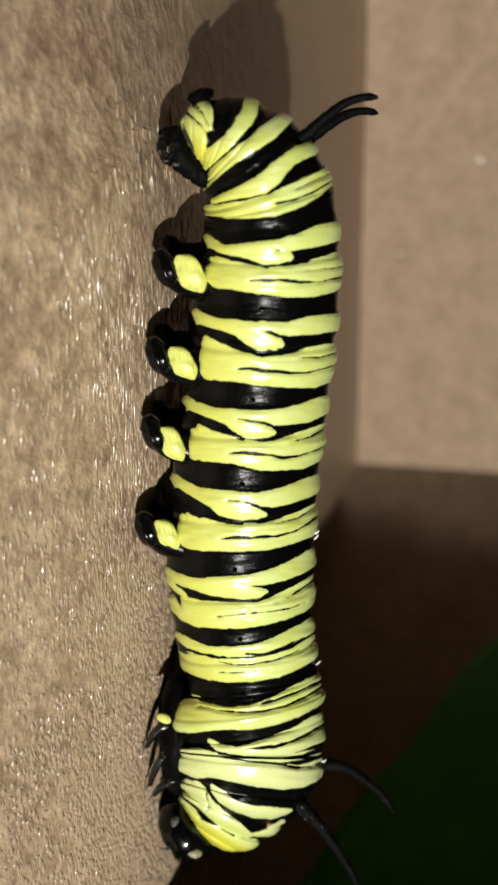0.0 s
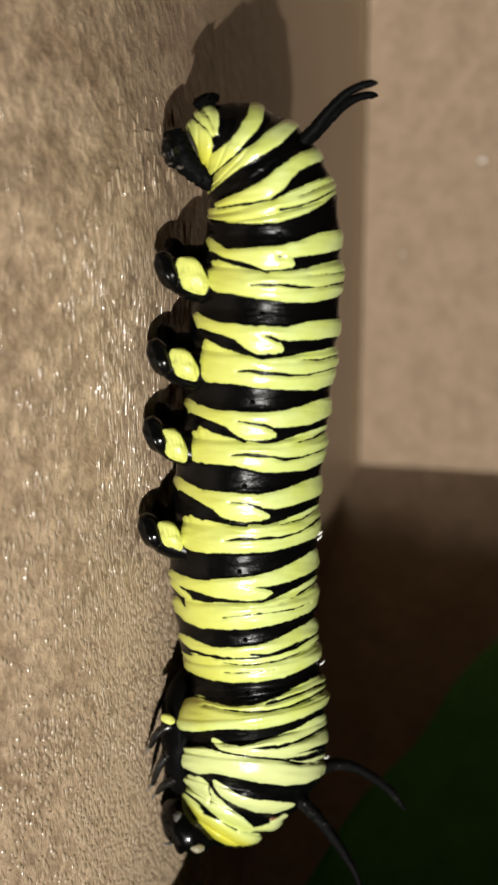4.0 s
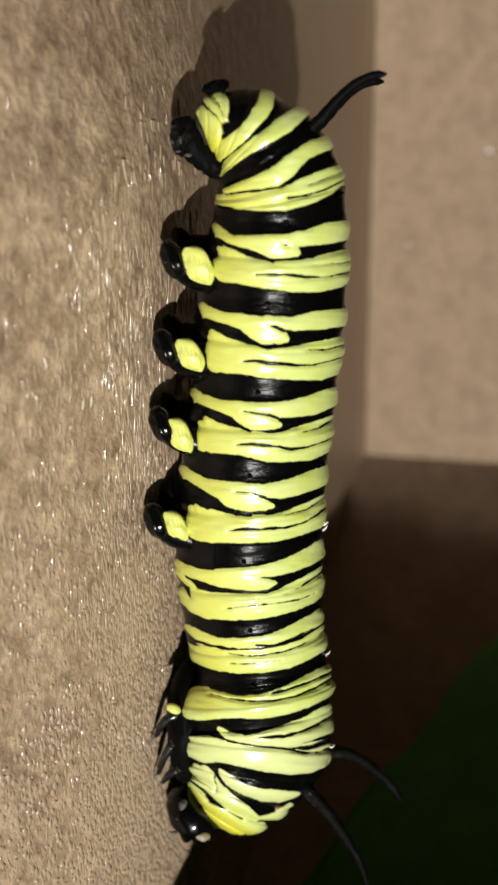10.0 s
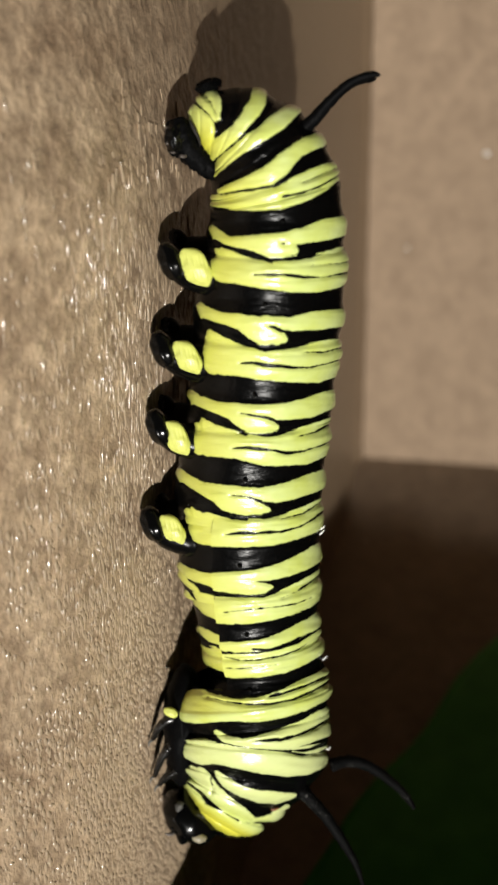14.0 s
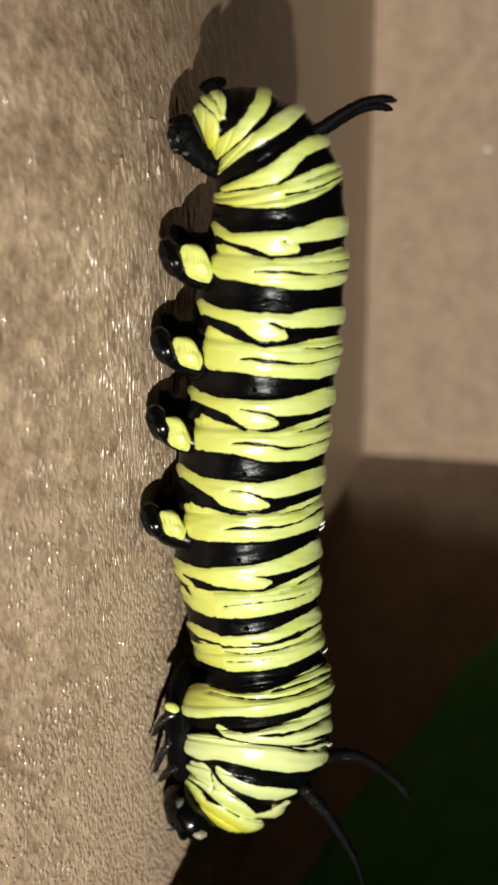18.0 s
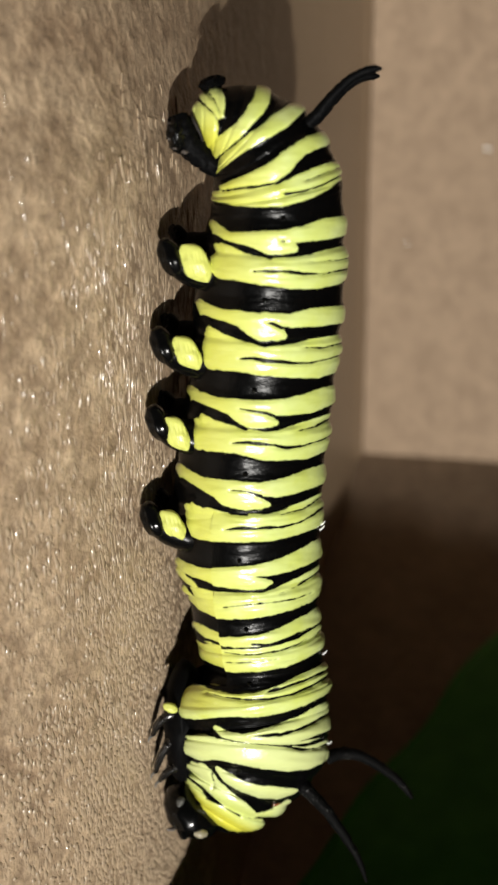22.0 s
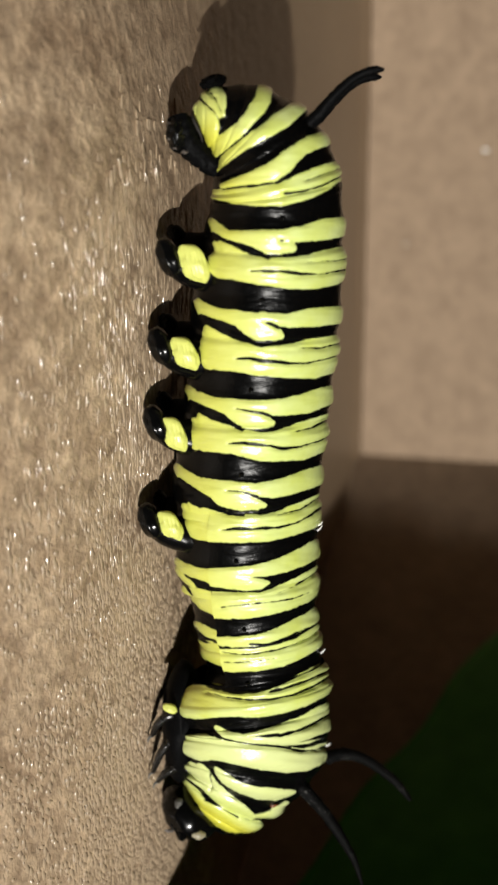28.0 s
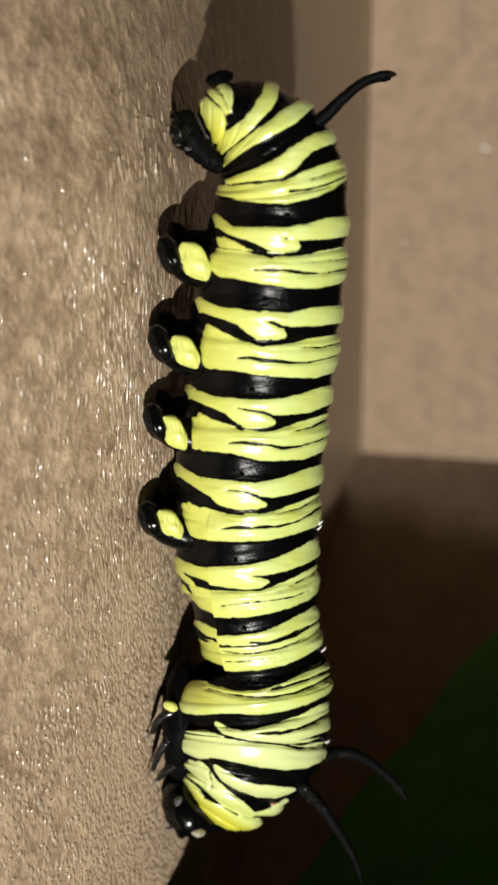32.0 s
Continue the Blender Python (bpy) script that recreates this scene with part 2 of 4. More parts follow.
def blob(centre, axes, rows=14, cols=22, rough=0.05, freq=1.5, power=1.0):
    """A rounded lump with the three half axes given as vectors."""
    a, b, c = (Vector(v) for v in axes)
    verts = []
    for i in range(rows):
        p = math.pi * (i + 0.02) / (rows - 1 + 0.04)
        for j in range(cols):
            q = 2 * math.pi * j / cols
            d = Vector((math.sin(p) * math.cos(q), math.sin(p) * math.sin(q), math.cos(p)))
            d = Vector([math.copysign(abs(v) ** power, v) for v in d])
            k = 1 + rough * noise.noise(d * freq + Vector(centre) * 700)
            verts.append(Vector(centre) + (a * d.x + b * d.y + c * d.z) * k)
    faces = grid_faces(rows, cols, True)
    faces.append(tuple(range(cols))[::-1])
    faces.append(tuple((rows - 1) * cols + j for j in range(cols)))
    return verts, faces


def joined(*pieces):
    verts, faces = [], []
    for v, f in pieces:
        n = len(verts)
        verts += list(v)
        faces += [tuple(i + n for i in q) for q in f]
    return verts, faces


# ---- the box ----
BOX_TOP, BEND, EASE, FLARE = 0.14, 0.0904, 0.0042, math.tan(radians(33.5))


def wall_x(z, y=0.03):
    """The side panel stands upright below the bend and leans outwards above it, less so towards the tail end."""
    u = (z - BEND - 0.10 * min(0.012, max(0.0, y - 0.03)) + 0.30 * max(0.0, y - 0.046)) / EASE
    flare = FLARE - 4.0 * min(0.04, max(-0.01, y - 0.03))
    foot = 0.0007 * max(0.0, 1 - z / 0.0025) ** 2
    tail = 0.15 * max(0.0, y - 0.046) * min(1.0, z / 0.045)
    hollow = 0.0006 * math.exp(-((z - 0.080) / (0.010 if z > 0.080 else 0.045)) ** 2)
    return foot - tail - hollow - flare * EASE * (math.log1p(math.exp(u)) if u < 40 else u)


def wave(y, z):
    return 0.00035 * noise.noise(Vector((y * 38, z * 38, 3.1))) + 0.00012 * noise.noise(Vector((y * 160, z * 160, 7.7)))


def build_box():
    y0, y1 = -0.052, 0.16
    zs = np.concatenate([np.linspace(0.0, 0.014, 18), np.linspace(0.0165, 0.05, 16), np.linspace(0.0515, 0.115, 100), np.linspace(0.117, 0.135, 10)])
    ys = np.linspace(y0, y1, 190)
    verts = []
    for z in zs:
        for y in ys:
            verts.append((wall_x(z, y) + wave(y, z) * min(1, z / 0.02), y, z))
    front = len(verts)
    for z in zs:
        for y in ys:
            verts.append((wall_x(z, y) - 0.004, y, z))
    cols, rows = len(ys), len(zs)
    f = [q[::-1] for q in grid_faces(rows, cols, False)]
    back = [tuple(i + front for i in q[::-1]) for q in f]
    rim = []
    for j in range(cols - 1):
        for r in (0, rows - 1):
            a, b = r * cols + j, r * cols + j + 1
            rim.append((a, b, b + front, a + front))
    for i in range(rows - 1):
        for c in (0, cols - 1):
            a, b = i * cols + c, (i + 1) * cols + c
            rim.append((a, b, b + front, a + front))
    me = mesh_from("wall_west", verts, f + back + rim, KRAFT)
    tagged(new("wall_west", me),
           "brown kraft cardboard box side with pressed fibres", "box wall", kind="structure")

    def slab(name, lo, hi, mat, label, cat, bumps=0.0):
        bm = bmesh.new()
        bmesh.ops.create_cube(bm, size=1.0)
        for v in bm.verts:
            v.co = Vector([lo[i] if v.co[i] < 0 else hi[i] for i in range(3)])
        bmesh.ops.bevel(bm, geom=bm.edges[:], offset=0.0008, segments=3, affect="EDGES")
        me = bpy.data.meshes.new(name)
        bm.to_mesh(me)
        bm.free()
        me.materials.append(mat)
        return tagged(new(name, me), label, cat, kind="structure")

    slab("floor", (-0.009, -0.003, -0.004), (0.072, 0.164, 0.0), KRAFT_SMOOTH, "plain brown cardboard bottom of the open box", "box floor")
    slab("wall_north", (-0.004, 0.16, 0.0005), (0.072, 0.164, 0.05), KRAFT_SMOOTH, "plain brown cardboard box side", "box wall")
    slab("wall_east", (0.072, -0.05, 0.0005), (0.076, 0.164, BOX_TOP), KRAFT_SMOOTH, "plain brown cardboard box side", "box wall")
    # the south side bows out from the bottom fold and then stands along the sunlight
    xs, heights = np.linspace(-0.0085, 0.072, 44), np.concatenate([np.linspace(-0.003, 0.03, 40), np.linspace(0.032, BOX_TOP, 30)])
    lean, y, spine = [], 0.0, []
    for i, z in enumerate(heights):
        if i and z > 0:
            y -= (z - heights[i - 1]) * math.tan(radians(15.32 + 9.0 * math.exp(-(z / 0.0155) ** 2)))
        spine.append(y)
    verts = []
    for off in (0.0, -0.004):
        for y, z in zip(spine, heights):
            for x in xs:
                verts.append((x, y + off + (0 if off else 0.00015 * noise.noise(Vector((x * 60, z * 60, 2.0)))), z))
    half = len(heights) * len(xs)
    f = [q[::-1] for q in grid_faces(len(heights), len(xs), False)]
    f = f + [tuple(i + half for i in q[::-1]) for q in f]
    for j in range(len(xs) - 1):
        for r in (0, len(heights) - 1):
            a, b = r * len(xs) + j, r * len(xs) + j + 1
            f.append((a, b, b + half, a + half))
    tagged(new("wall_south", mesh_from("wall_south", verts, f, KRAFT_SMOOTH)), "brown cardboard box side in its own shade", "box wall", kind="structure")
    # added out of view: blocks the sun from the side panel near the head
    outline = ((-0.030, -0.046), (0.037, -0.046), (0.037, -0.0375), (0.0315, -0.031), (0.028, -0.0230), (-0.030, -0.0238))
    verts = [(x, y, BOX_TOP + h) for h in (0.0, 0.003) for x, y in outline]
    f = [(5, 4, 3, 2, 1, 0), (6, 7, 8, 9, 10, 11)] + [(k, (k + 1) % 6, (k + 1) % 6 + 6, k + 6) for k in range(6)]
    tagged(new("flap", mesh_from("flap", verts, f, KRAFT_SMOOTH, False)), "added cardboard piece out of view that shades the side panel", "box flap", kind="structure")
    g = mesh_from("ground", [(-60, -60, -0.006), (60, -60, -0.006), (60, 60, -0.006), (-60, 60, -0.006)], [(0, 1, 2, 3)], SOIL)
    tagged(new("ground", g), "bare brown garden soil under the box", "ground", kind="structure")


build_box()

# ---- the caterpillar's own space: x away from the wall, y along the body to the tail, z to the side that is seen ----
REACH, LENS = 0.0798, 2075.0
LEAN = math.asin(0.27)
UNIT = REACH / LENS
CATERPILLAR = HOLD @ pose(0, 0, -REACH) @ pose(0, 0, 0, math.degrees(LEAN))


LENS_AT = Matrix.Rotation(-LEAN, 3, "X") @ Vector((0, 0, REACH))


def spot(x, y, c=0.0):
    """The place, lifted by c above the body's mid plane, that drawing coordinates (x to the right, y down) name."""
    way = Matrix.Rotation(-LEAN, 3, "X") @ Vector(((x - 441) / LENS, (784 - y) / LENS, -1))
    return LENS_AT + way * ((c * UNIT - LENS_AT.z) / way.z)


# cross-lines of the body, tail to head: belly end, back end, bow of the line towards the head
LINES = (
    (-3, 346, 230, 350, 182, 0), (-2, 362, 256, 362, 166, 2), (-1, 378, 276, 390, 155, 4), (0, 384, 287, 442, 148, 6),
    (1, 384, 300, 500, 168, 8), (2, 379, 322, 559, 209, 12), (3, 380, 346, 599, 285, 11), (4, 372, 382, 613, 361, 17),
    (5, 347, 508, 613, 517, 19), (6, 335, 674, 596, 674, 15), (7, 314, 822, 578, 810, 20), (8, 304, 966, 569, 950, 28),
    (9, 318, 1094, 566, 1068, 28), (10, 336, 1188, 574, 1158, 28), (10.6, 308, 1246, 582, 1210, 25), (11, 314, 1286, 581, 1250, 20), (12, 314, 1306, 581, 1326, 8),
    (13, 322, 1346, 562, 1382, 14), (14, 334, 1364, 512, 1432, 16), (15, 330, 1380, 474, 1458, 12), (16, 346, 1420, 444, 1480, 6),
    (17, 362, 1446, 412, 1482, 2))
STEPS = np.array([r[0] for r in LINES], float)
TABLE = np.array([r[1:] for r in LINES], float)


def line_at(v):
    """Belly end, back end and bow of the cross-line at v, smooth between the given ones."""
    i = int(np.clip(np.searchsorted(STEPS, v) - 1, 0, len(STEPS) - 2))
    f = np.clip((v - STEPS[i]) / (STEPS[i + 1] - STEPS[i]), -0.3, 1.3)
    p0, p1, p2, p3 = TABLE[max(i - 1, 0)], TABLE[i], TABLE[i + 1], TABLE[min(i + 2, len(STEPS) - 1)]
    m1, m2 = (p2 - p0) / 2, (p3 - p1) / 2
    # uneven spacing: damp the slopes so that no line folds over its neighbour
    m1, m2 = m1 * 0.8, m2 * 0.8
    h = (2 * f ** 3 - 3 * f ** 2 + 1) * p1 + (f ** 3 - 2 * f ** 2 + f) * m1 + (-2 * f ** 3 + 3 * f ** 2) * p2 + (f ** 3 - f ** 2) * m2
    return h


# yellow lobes of the skin: each a stroke of x, y, half width in drawing units; all between them is black, and so are the cuts
LOBES, CUT_LINES = [], []


def lobe(*points):
    LOBES.append(np.array(points, float))


def cut(*points):
    """A thin dark crease that runs into or across the yellow."""
    CUT_LINES.append(np.array(points, float))


# tail
lobe((352, 190, 9), (364, 205, 17), (373, 224, 17), (376, 240, 12), (371, 257, 4))
cut((352, 176, 1), (368, 188, 1.5), (381, 200, 1.5), (389, 212, 1))
cut((370, 160, 1), (382, 176, 1.5), (392, 196, 1.5))
lobe((364, 170, 6), (376, 183, 8), (387, 199, 6), (391, 208, 2))
lobe((382, 160, 12), (391, 174, 11), (395, 192, 6), (396, 205, 3))
lobe((470, 158, 12), (467, 178, 14), (451, 203, 13), (432, 225, 12), (410, 243, 12), (390, 260, 14), (381, 277, 6))
lobe((537, 188, 9), (522, 197, 13), (503, 212, 15), (475, 232, 12), (445, 250, 11), (420, 267, 9), (400, 285, 8), (381, 307, 4))
cut((386, 284, 3), (400, 270, 2), (425, 250, 2), (445, 232, 4), (470, 210, 8))
lobe((398, 331, 4), (430, 322, 8), (460, 314, 13), (485, 306, 16), (503, 293, 17), (515, 281, 15), (535, 264, 12), (555, 253, 13), (576, 246, 13))
lobe((384, 347, 8), (420, 350, 14), (460, 350, 16), (500, 346, 20), (540, 331, 23), (575, 315, 22), (606, 300, 17))
cut((398, 338, 1.5), (440, 332, 2), (495, 325, 2.5), (515, 312, 6), (530, 301, 4))
cut((508, 344, 3), (545, 338, 2.5), (575, 328, 2.5), (606, 311, 2))
cut((545, 320, 1), (575, 309, 1.2), (600, 298, 1.2))
# first ring with legs
lobe((378, 395, 4), (390, 410, 10), (410, 422, 11), (440, 427, 16), (470, 430, 21), (500, 430, 21), (515, 436, 13), (523, 441, 8))
lobe((490, 420, 10), (520, 418, 12), (550, 413, 14), (580, 406, 18), (622, 398, 16))
lobe((388, 436, 5), (394, 455, 12), (402, 468, 27), (430, 475, 23), (470, 482, 24), (520, 485, 27), (560, 482, 30), (590, 475, 31), (622, 462, 26))
lobe((399, 435, 6), (405, 456, 15), (404, 476, 16))
lobe((400, 435, 5), (420, 450, 8), (450, 464, 8))
cut((384, 419, 5), (400, 428, 4.5), (420, 434, 5), (440, 440, 5.5), (465, 450, 5), (482, 458, 4))
cut((452, 482, 1), (470, 481, 3), (485, 482, 4), (500, 481, 2), (516, 483, 4), (540, 486, 3.2), (575, 486, 2), (624, 476, 2))
cut((555, 464, 0.8), (600, 462, 1.6), (624, 456, 1.6))
cut((500, 426, 1.5), (506, 428, 2.5), (512, 428, 1))
# second ring
lobe((356, 536, 5), (370, 552, 12), (395, 563, 14), (425, 572, 20), (450, 579, 24), (475, 582, 22), (495, 592, 12), (504, 596, 6))
lobe((470, 564, 9), (490, 567, 10), (520, 568, 11), (560, 563, 16), (618, 556, 14))
lobe((369, 594, 5), (377, 618, 13), (381, 640, 16), (402, 629, 29), (430, 634, 26), (470, 643, 24), (520, 642, 29), (560, 637, 34), (590, 629, 32), (620, 618, 26))
lobe((374, 584, 5), (378, 604, 13), (380, 630, 15))
lobe((375, 585, 5), (396, 601, 8), (425, 613, 8))
cut((362, 562, 5), (380, 572, 8), (400, 579, 9), (420, 586, 9), (438, 597, 5), (456, 606, 4))
cut((428, 638, 1.5), (450, 637, 3), (470, 641, 4), (500, 643, 3.8), (520, 645, 3.4), (550, 645, 2), (580, 638, 2), (622, 624, 2))
cut((540, 618, 1), (575, 618, 2), (620, 605, 2))
cut((474, 572, 1), (488, 575, 3.5), (500, 581, 4))
# third ring
lobe((338, 690, 5), (352, 706, 11), (375, 717, 13), (400, 726, 17), (430, 740, 18), (460, 746, 14), (482, 750, 9), (491, 751, 5))
lobe((390, 716, 9), (430, 718, 8), (460, 721, 9), (490, 724, 13), (520, 722, 15), (550, 716, 17), (575, 706, 16), (604, 694, 12))
lobe((352, 748, 5), (355, 768, 12), (359, 782, 16), (378, 774, 27), (400, 778, 24), (430, 783, 23), (470, 792, 24), (500, 791, 26), (540, 783, 31), (570, 771, 29), (602, 754, 24))
lobe((364, 738, 5), (362, 758, 11), (366, 780, 15))
lobe((366, 739, 4), (381, 755, 6), (410, 765, 8))
cut((345, 714, 5), (362, 725, 8), (383, 736, 10), (402, 742, 8), (418, 752, 5), (438, 762, 4))
cut((416, 787, 1.5), (440, 785, 3), (465, 788, 4), (490, 790, 3), (510, 795, 4), (540, 791, 2.6), (570, 781, 2), (604, 762, 2))
cut((525, 766, 1), (560, 758, 2.2), (602, 736, 2))
cut((428, 726, 1), (450, 730, 2), (475, 734, 3), (490, 739, 3))
# fourth ring
lobe((318, 828, 5), (332, 845, 11), (355, 859, 13), (385, 872, 16), (410, 882, 17), (440, 890, 14), (465, 894, 9), (477, 895, 5))
lobe((365, 856, 8), (400, 861, 9), (430, 864, 9), (460, 868, 11), (490, 868, 14), (520, 861, 15), (550, 850, 16), (588, 834, 14))
lobe((334, 900, 6), (340, 922, 12), (352, 930, 26), (375, 930, 30), (400, 933, 27), (440, 936, 24), (480, 935, 23), (520, 925, 24), (550, 913, 24), (590, 888, 20))
lobe((345, 894, 4), (344, 912, 10), (348, 930, 14))
lobe((346, 894, 5), (356, 907, 6), (380, 918, 8))
cut((324, 853, 6), (340, 871, 13), (358, 884, 15), (375, 890, 12), (393, 901, 6), (412, 909, 4), (440, 912, 3.5))
cut((402, 939, 1.5), (425, 936, 4), (445, 936, 4), (456, 937, 2), (475, 935, 3.8), (500, 934, 3.2), (530, 926, 2.6), (555, 912, 2), (592, 884, 2))
cut((500, 912, 1), (540, 902, 2.2), (560, 890, 2), (590, 868, 2))
cut((412, 870, 1.2), (440, 872, 2), (465, 880, 3.5))
# fifth ring
lobe((308, 993, 4), (325, 1007, 8), (350, 1017, 10), (385, 1024, 13), (420, 1030, 13), (450, 1034, 12), (472, 1034, 8), (481, 1033, 5))
lobe((380, 1014, 7), (420, 1013, 8), (450, 1012, 9), (480, 1008, 11), (510, 1000, 13), (540, 987, 14), (565, 972, 14), (590, 956, 12))
lobe((316, 1046, 7), (330, 1057, 16), (345, 1064, 21), (365, 1072, 23), (400, 1074, 23), (440, 1074, 22), (480, 1067, 23), (510, 1058, 24), (540, 1042, 27), (560, 1026, 24), (588, 1004, 18))
lobe((310, 1008, 4), (322, 1024, 5), (338, 1040, 5))
cut((398, 1077, 1), (450, 1071, 2), (490, 1067, 2), (525, 1061, 1.5), (550, 1050, 1))
cut((500, 1051, 1), (530, 1038, 1.8), (560, 1018, 2), (590, 994, 2))
cut((308, 1026, 2), (324, 1042, 4), (332, 1056, 2))
cut((340, 1026, 3), (360, 1036, 6), (382, 1044, 4), (410, 1047, 2.5), (470, 1048, 2.5), (488, 1038, 6), (520, 1020, 7), (548, 1008, 5), (584, 984, 4))
# last ring
lobe((322, 1108, 3), (345, 1124, 7), (380, 1136, 7), (420, 1139, 8), (460, 1136, 9), (490, 1127, 9), (520, 1114, 10), (545, 1101, 11), (588, 1077, 11))
lobe((326, 1144, 7), (340, 1154, 16), (362, 1163, 18), (385, 1168, 20), (420, 1171, 20), (460, 1170, 20), (500, 1163, 20), (530, 1151, 21), (555, 1134, 21), (588, 1110, 18))
cut((325, 1130, 3), (338, 1140, 3), (352, 1143, 1), (370, 1142, 2), (385, 1146, 4), (402, 1149, 2), (430, 1150, 1))
cut((448, 1142, 2), (475, 1143, 3), (490, 1141, 3), (503, 1136, 5), (530, 1128, 3.5), (555, 1112, 3), (590, 1088, 3))
cut((400, 1156, 1), (430, 1161, 2), (460, 1160, 2), (500, 1153, 2), (530, 1142, 1.6), (560, 1124, 1.2), (588, 1104, 1.2))
cut((404, 1174, 1), (430, 1175, 1.6), (460, 1173, 1), (492, 1168, 0.8))
# the three rings behind the head
lobe((320, 1255, 8), (336, 1252, 20), (352, 1245, 30), (385, 1248, 23), (420, 1252, 19), (460, 1251, 21), (500, 1240, 24), (530, 1228, 25), (560, 1213, 25), (592, 1192, 22))
cut((368, 1227, 1), (400, 1236, 2), (440, 1241, 2.6), (480, 1240, 2.2), (520, 1232, 3), (555, 1217, 3), (594, 1192, 2.5))
cut((476, 1228, 2), (488, 1224, 4), (500, 1222, 3), (540, 1208, 2.6), (592, 1184, 2))
lobe((384, 1291, 4), (400, 1302, 6), (430, 1310, 7), (460, 1309, 12), (500, 1304, 20), (540, 1294, 24), (565, 1282, 26), (592, 1264, 22))
cut((448, 1307, 1), (475, 1304, 4), (500, 1303, 4), (530, 1294, 3), (560, 1281, 3), (592, 1261, 2.5))
lobe((323, 1318, 7), (338, 1322, 18), (360, 1326, 24), (390, 1330, 20), (430, 1338, 20), (470, 1345, 21), (510, 1349, 22), (540, 1348, 19), (560, 1342, 16), (586, 1328, 13))
cut((400, 1312, 3), (450, 1321, 2.5), (500, 1325, 2.5), (540, 1333, 3), (565, 1331, 2), (592, 1320, 2))
cut((530, 1316, 1), (556, 1309, 3), (578, 1302, 5), (594, 1296, 6))
lobe((386, 1366, 4), (405, 1384, 8), (430, 1399, 9), (460, 1408, 10), (490, 1410, 10), (510, 1408, 6), (524, 1405, 2))
lobe((338, 1362, 9), (354, 1373, 17), (366, 1384, 15), (385, 1403, 13), (405, 1421, 13), (430, 1439, 12), (450, 1450, 6))
lobe((327, 1380, 3), (344, 1402, 5), (358, 1420, 7))
cut((330, 1378, 2), (345, 1390, 3.5), (362, 1407, 3.5), (378, 1421, 2.5), (395, 1434, 1.5), (425, 1450, 2))
cut((377, 1372, 2), (381, 1390, 1.5), (378, 1404, 1))
lobe((364, 1432, 10), (385, 1447, 15), (410, 1459, 16), (440, 1467, 12), (464, 1463, 5))
lobe((458, 1448, 3), (485, 1445, 6), (502, 1436, 7), (510, 1426, 4))


def lobe_field(x, y):
    """Depth (drawing units) outside the nearest lobe; below 0 it is yellow."""
    best = np.full_like(x, 30.0)
    top, low = y.min() - 45, y.max() + 45
    for pts in LOBES:
        for a, b in zip(pts[:-1], pts[1:]):
            if max(a[1], b[1]) < top or min(a[1], b[1]) > low:
                continue
            d = b[:2] - a[:2]
            f = np.clip(((x - a[0]) * d[0] + (y - a[1]) * d[1]) / d.dot(d), 0, 1)
            away = np.hypot(x - a[0] - d[0] * f, y - a[1] - d[1] * f)
            best = np.minimum(best, away - (a[2] + (b[2] - a[2]) * f))
    for pts in CUT_LINES:
        for a, b in zip(pts[:-1], pts[1:]):
            if max(a[1], b[1]) < top or min(a[1], b[1]) > low:
                continue
            d = b[:2] - a[:2]
            f = np.clip(((x - a[0]) * d[0] + (y - a[1]) * d[1]) / d.dot(d), 0, 1)
            away = np.hypot(x - a[0] - d[0] * f, y - a[1] - d[1] * f)
            best = np.maximum(best, 1.3 * (a[2] + (b[2] - a[2]) * f - away))
    return best


def skin_relief(v, q):
    """Swelling (drawing units) of the skin: a roll behind each cross-fold and fine wrinkles on the back."""
    k, f = math.floor(v), v - math.floor(v)
    r = np.zeros_like(q)
    if 3 <= k <= 10:
        back = np.clip((q + 0.7) / 0.9, 0, 1)
        r += 3.6 * math.exp(-((f - 0.66) / 0.13) ** 2) * (0.45 + 0.55 * back)
        r += 1.6 * math.exp(-((f - 0.27) / 0.10) ** 2)
        r -= (3.4 if k < 10 else 0.6) * math.exp(-((f - 0.48) / 0.045) ** 2)
        r -= 1.5 * (math.exp(-(f / 0.12) ** 2) + math.exp(-((1 - f) / 0.12) ** 2))
        for at, deep in ((0.57, 1.2), (0.72, 1.6), (0.84, 1.2)):
            bent = at + 0.035 * np.cos((q - 0.4) * 1.7) - 0.03
            r -= deep * back * np.exp(-((f - bent) / 0.026) ** 2)
    if k >= 11:
        for at in (0.04, 0.96):
            r -= 3.6 * math.exp(-((f - at) / 0.10) ** 2)
        r += 3.2 * math.exp(-((f - 0.5) / 0.22) ** 2)
    if k <= 2:
        r -= 2.0 * (math.exp(-(f / 0.12) ** 2) + math.exp(-((1 - f) / 0.12) ** 2)) - 1.2
    return r


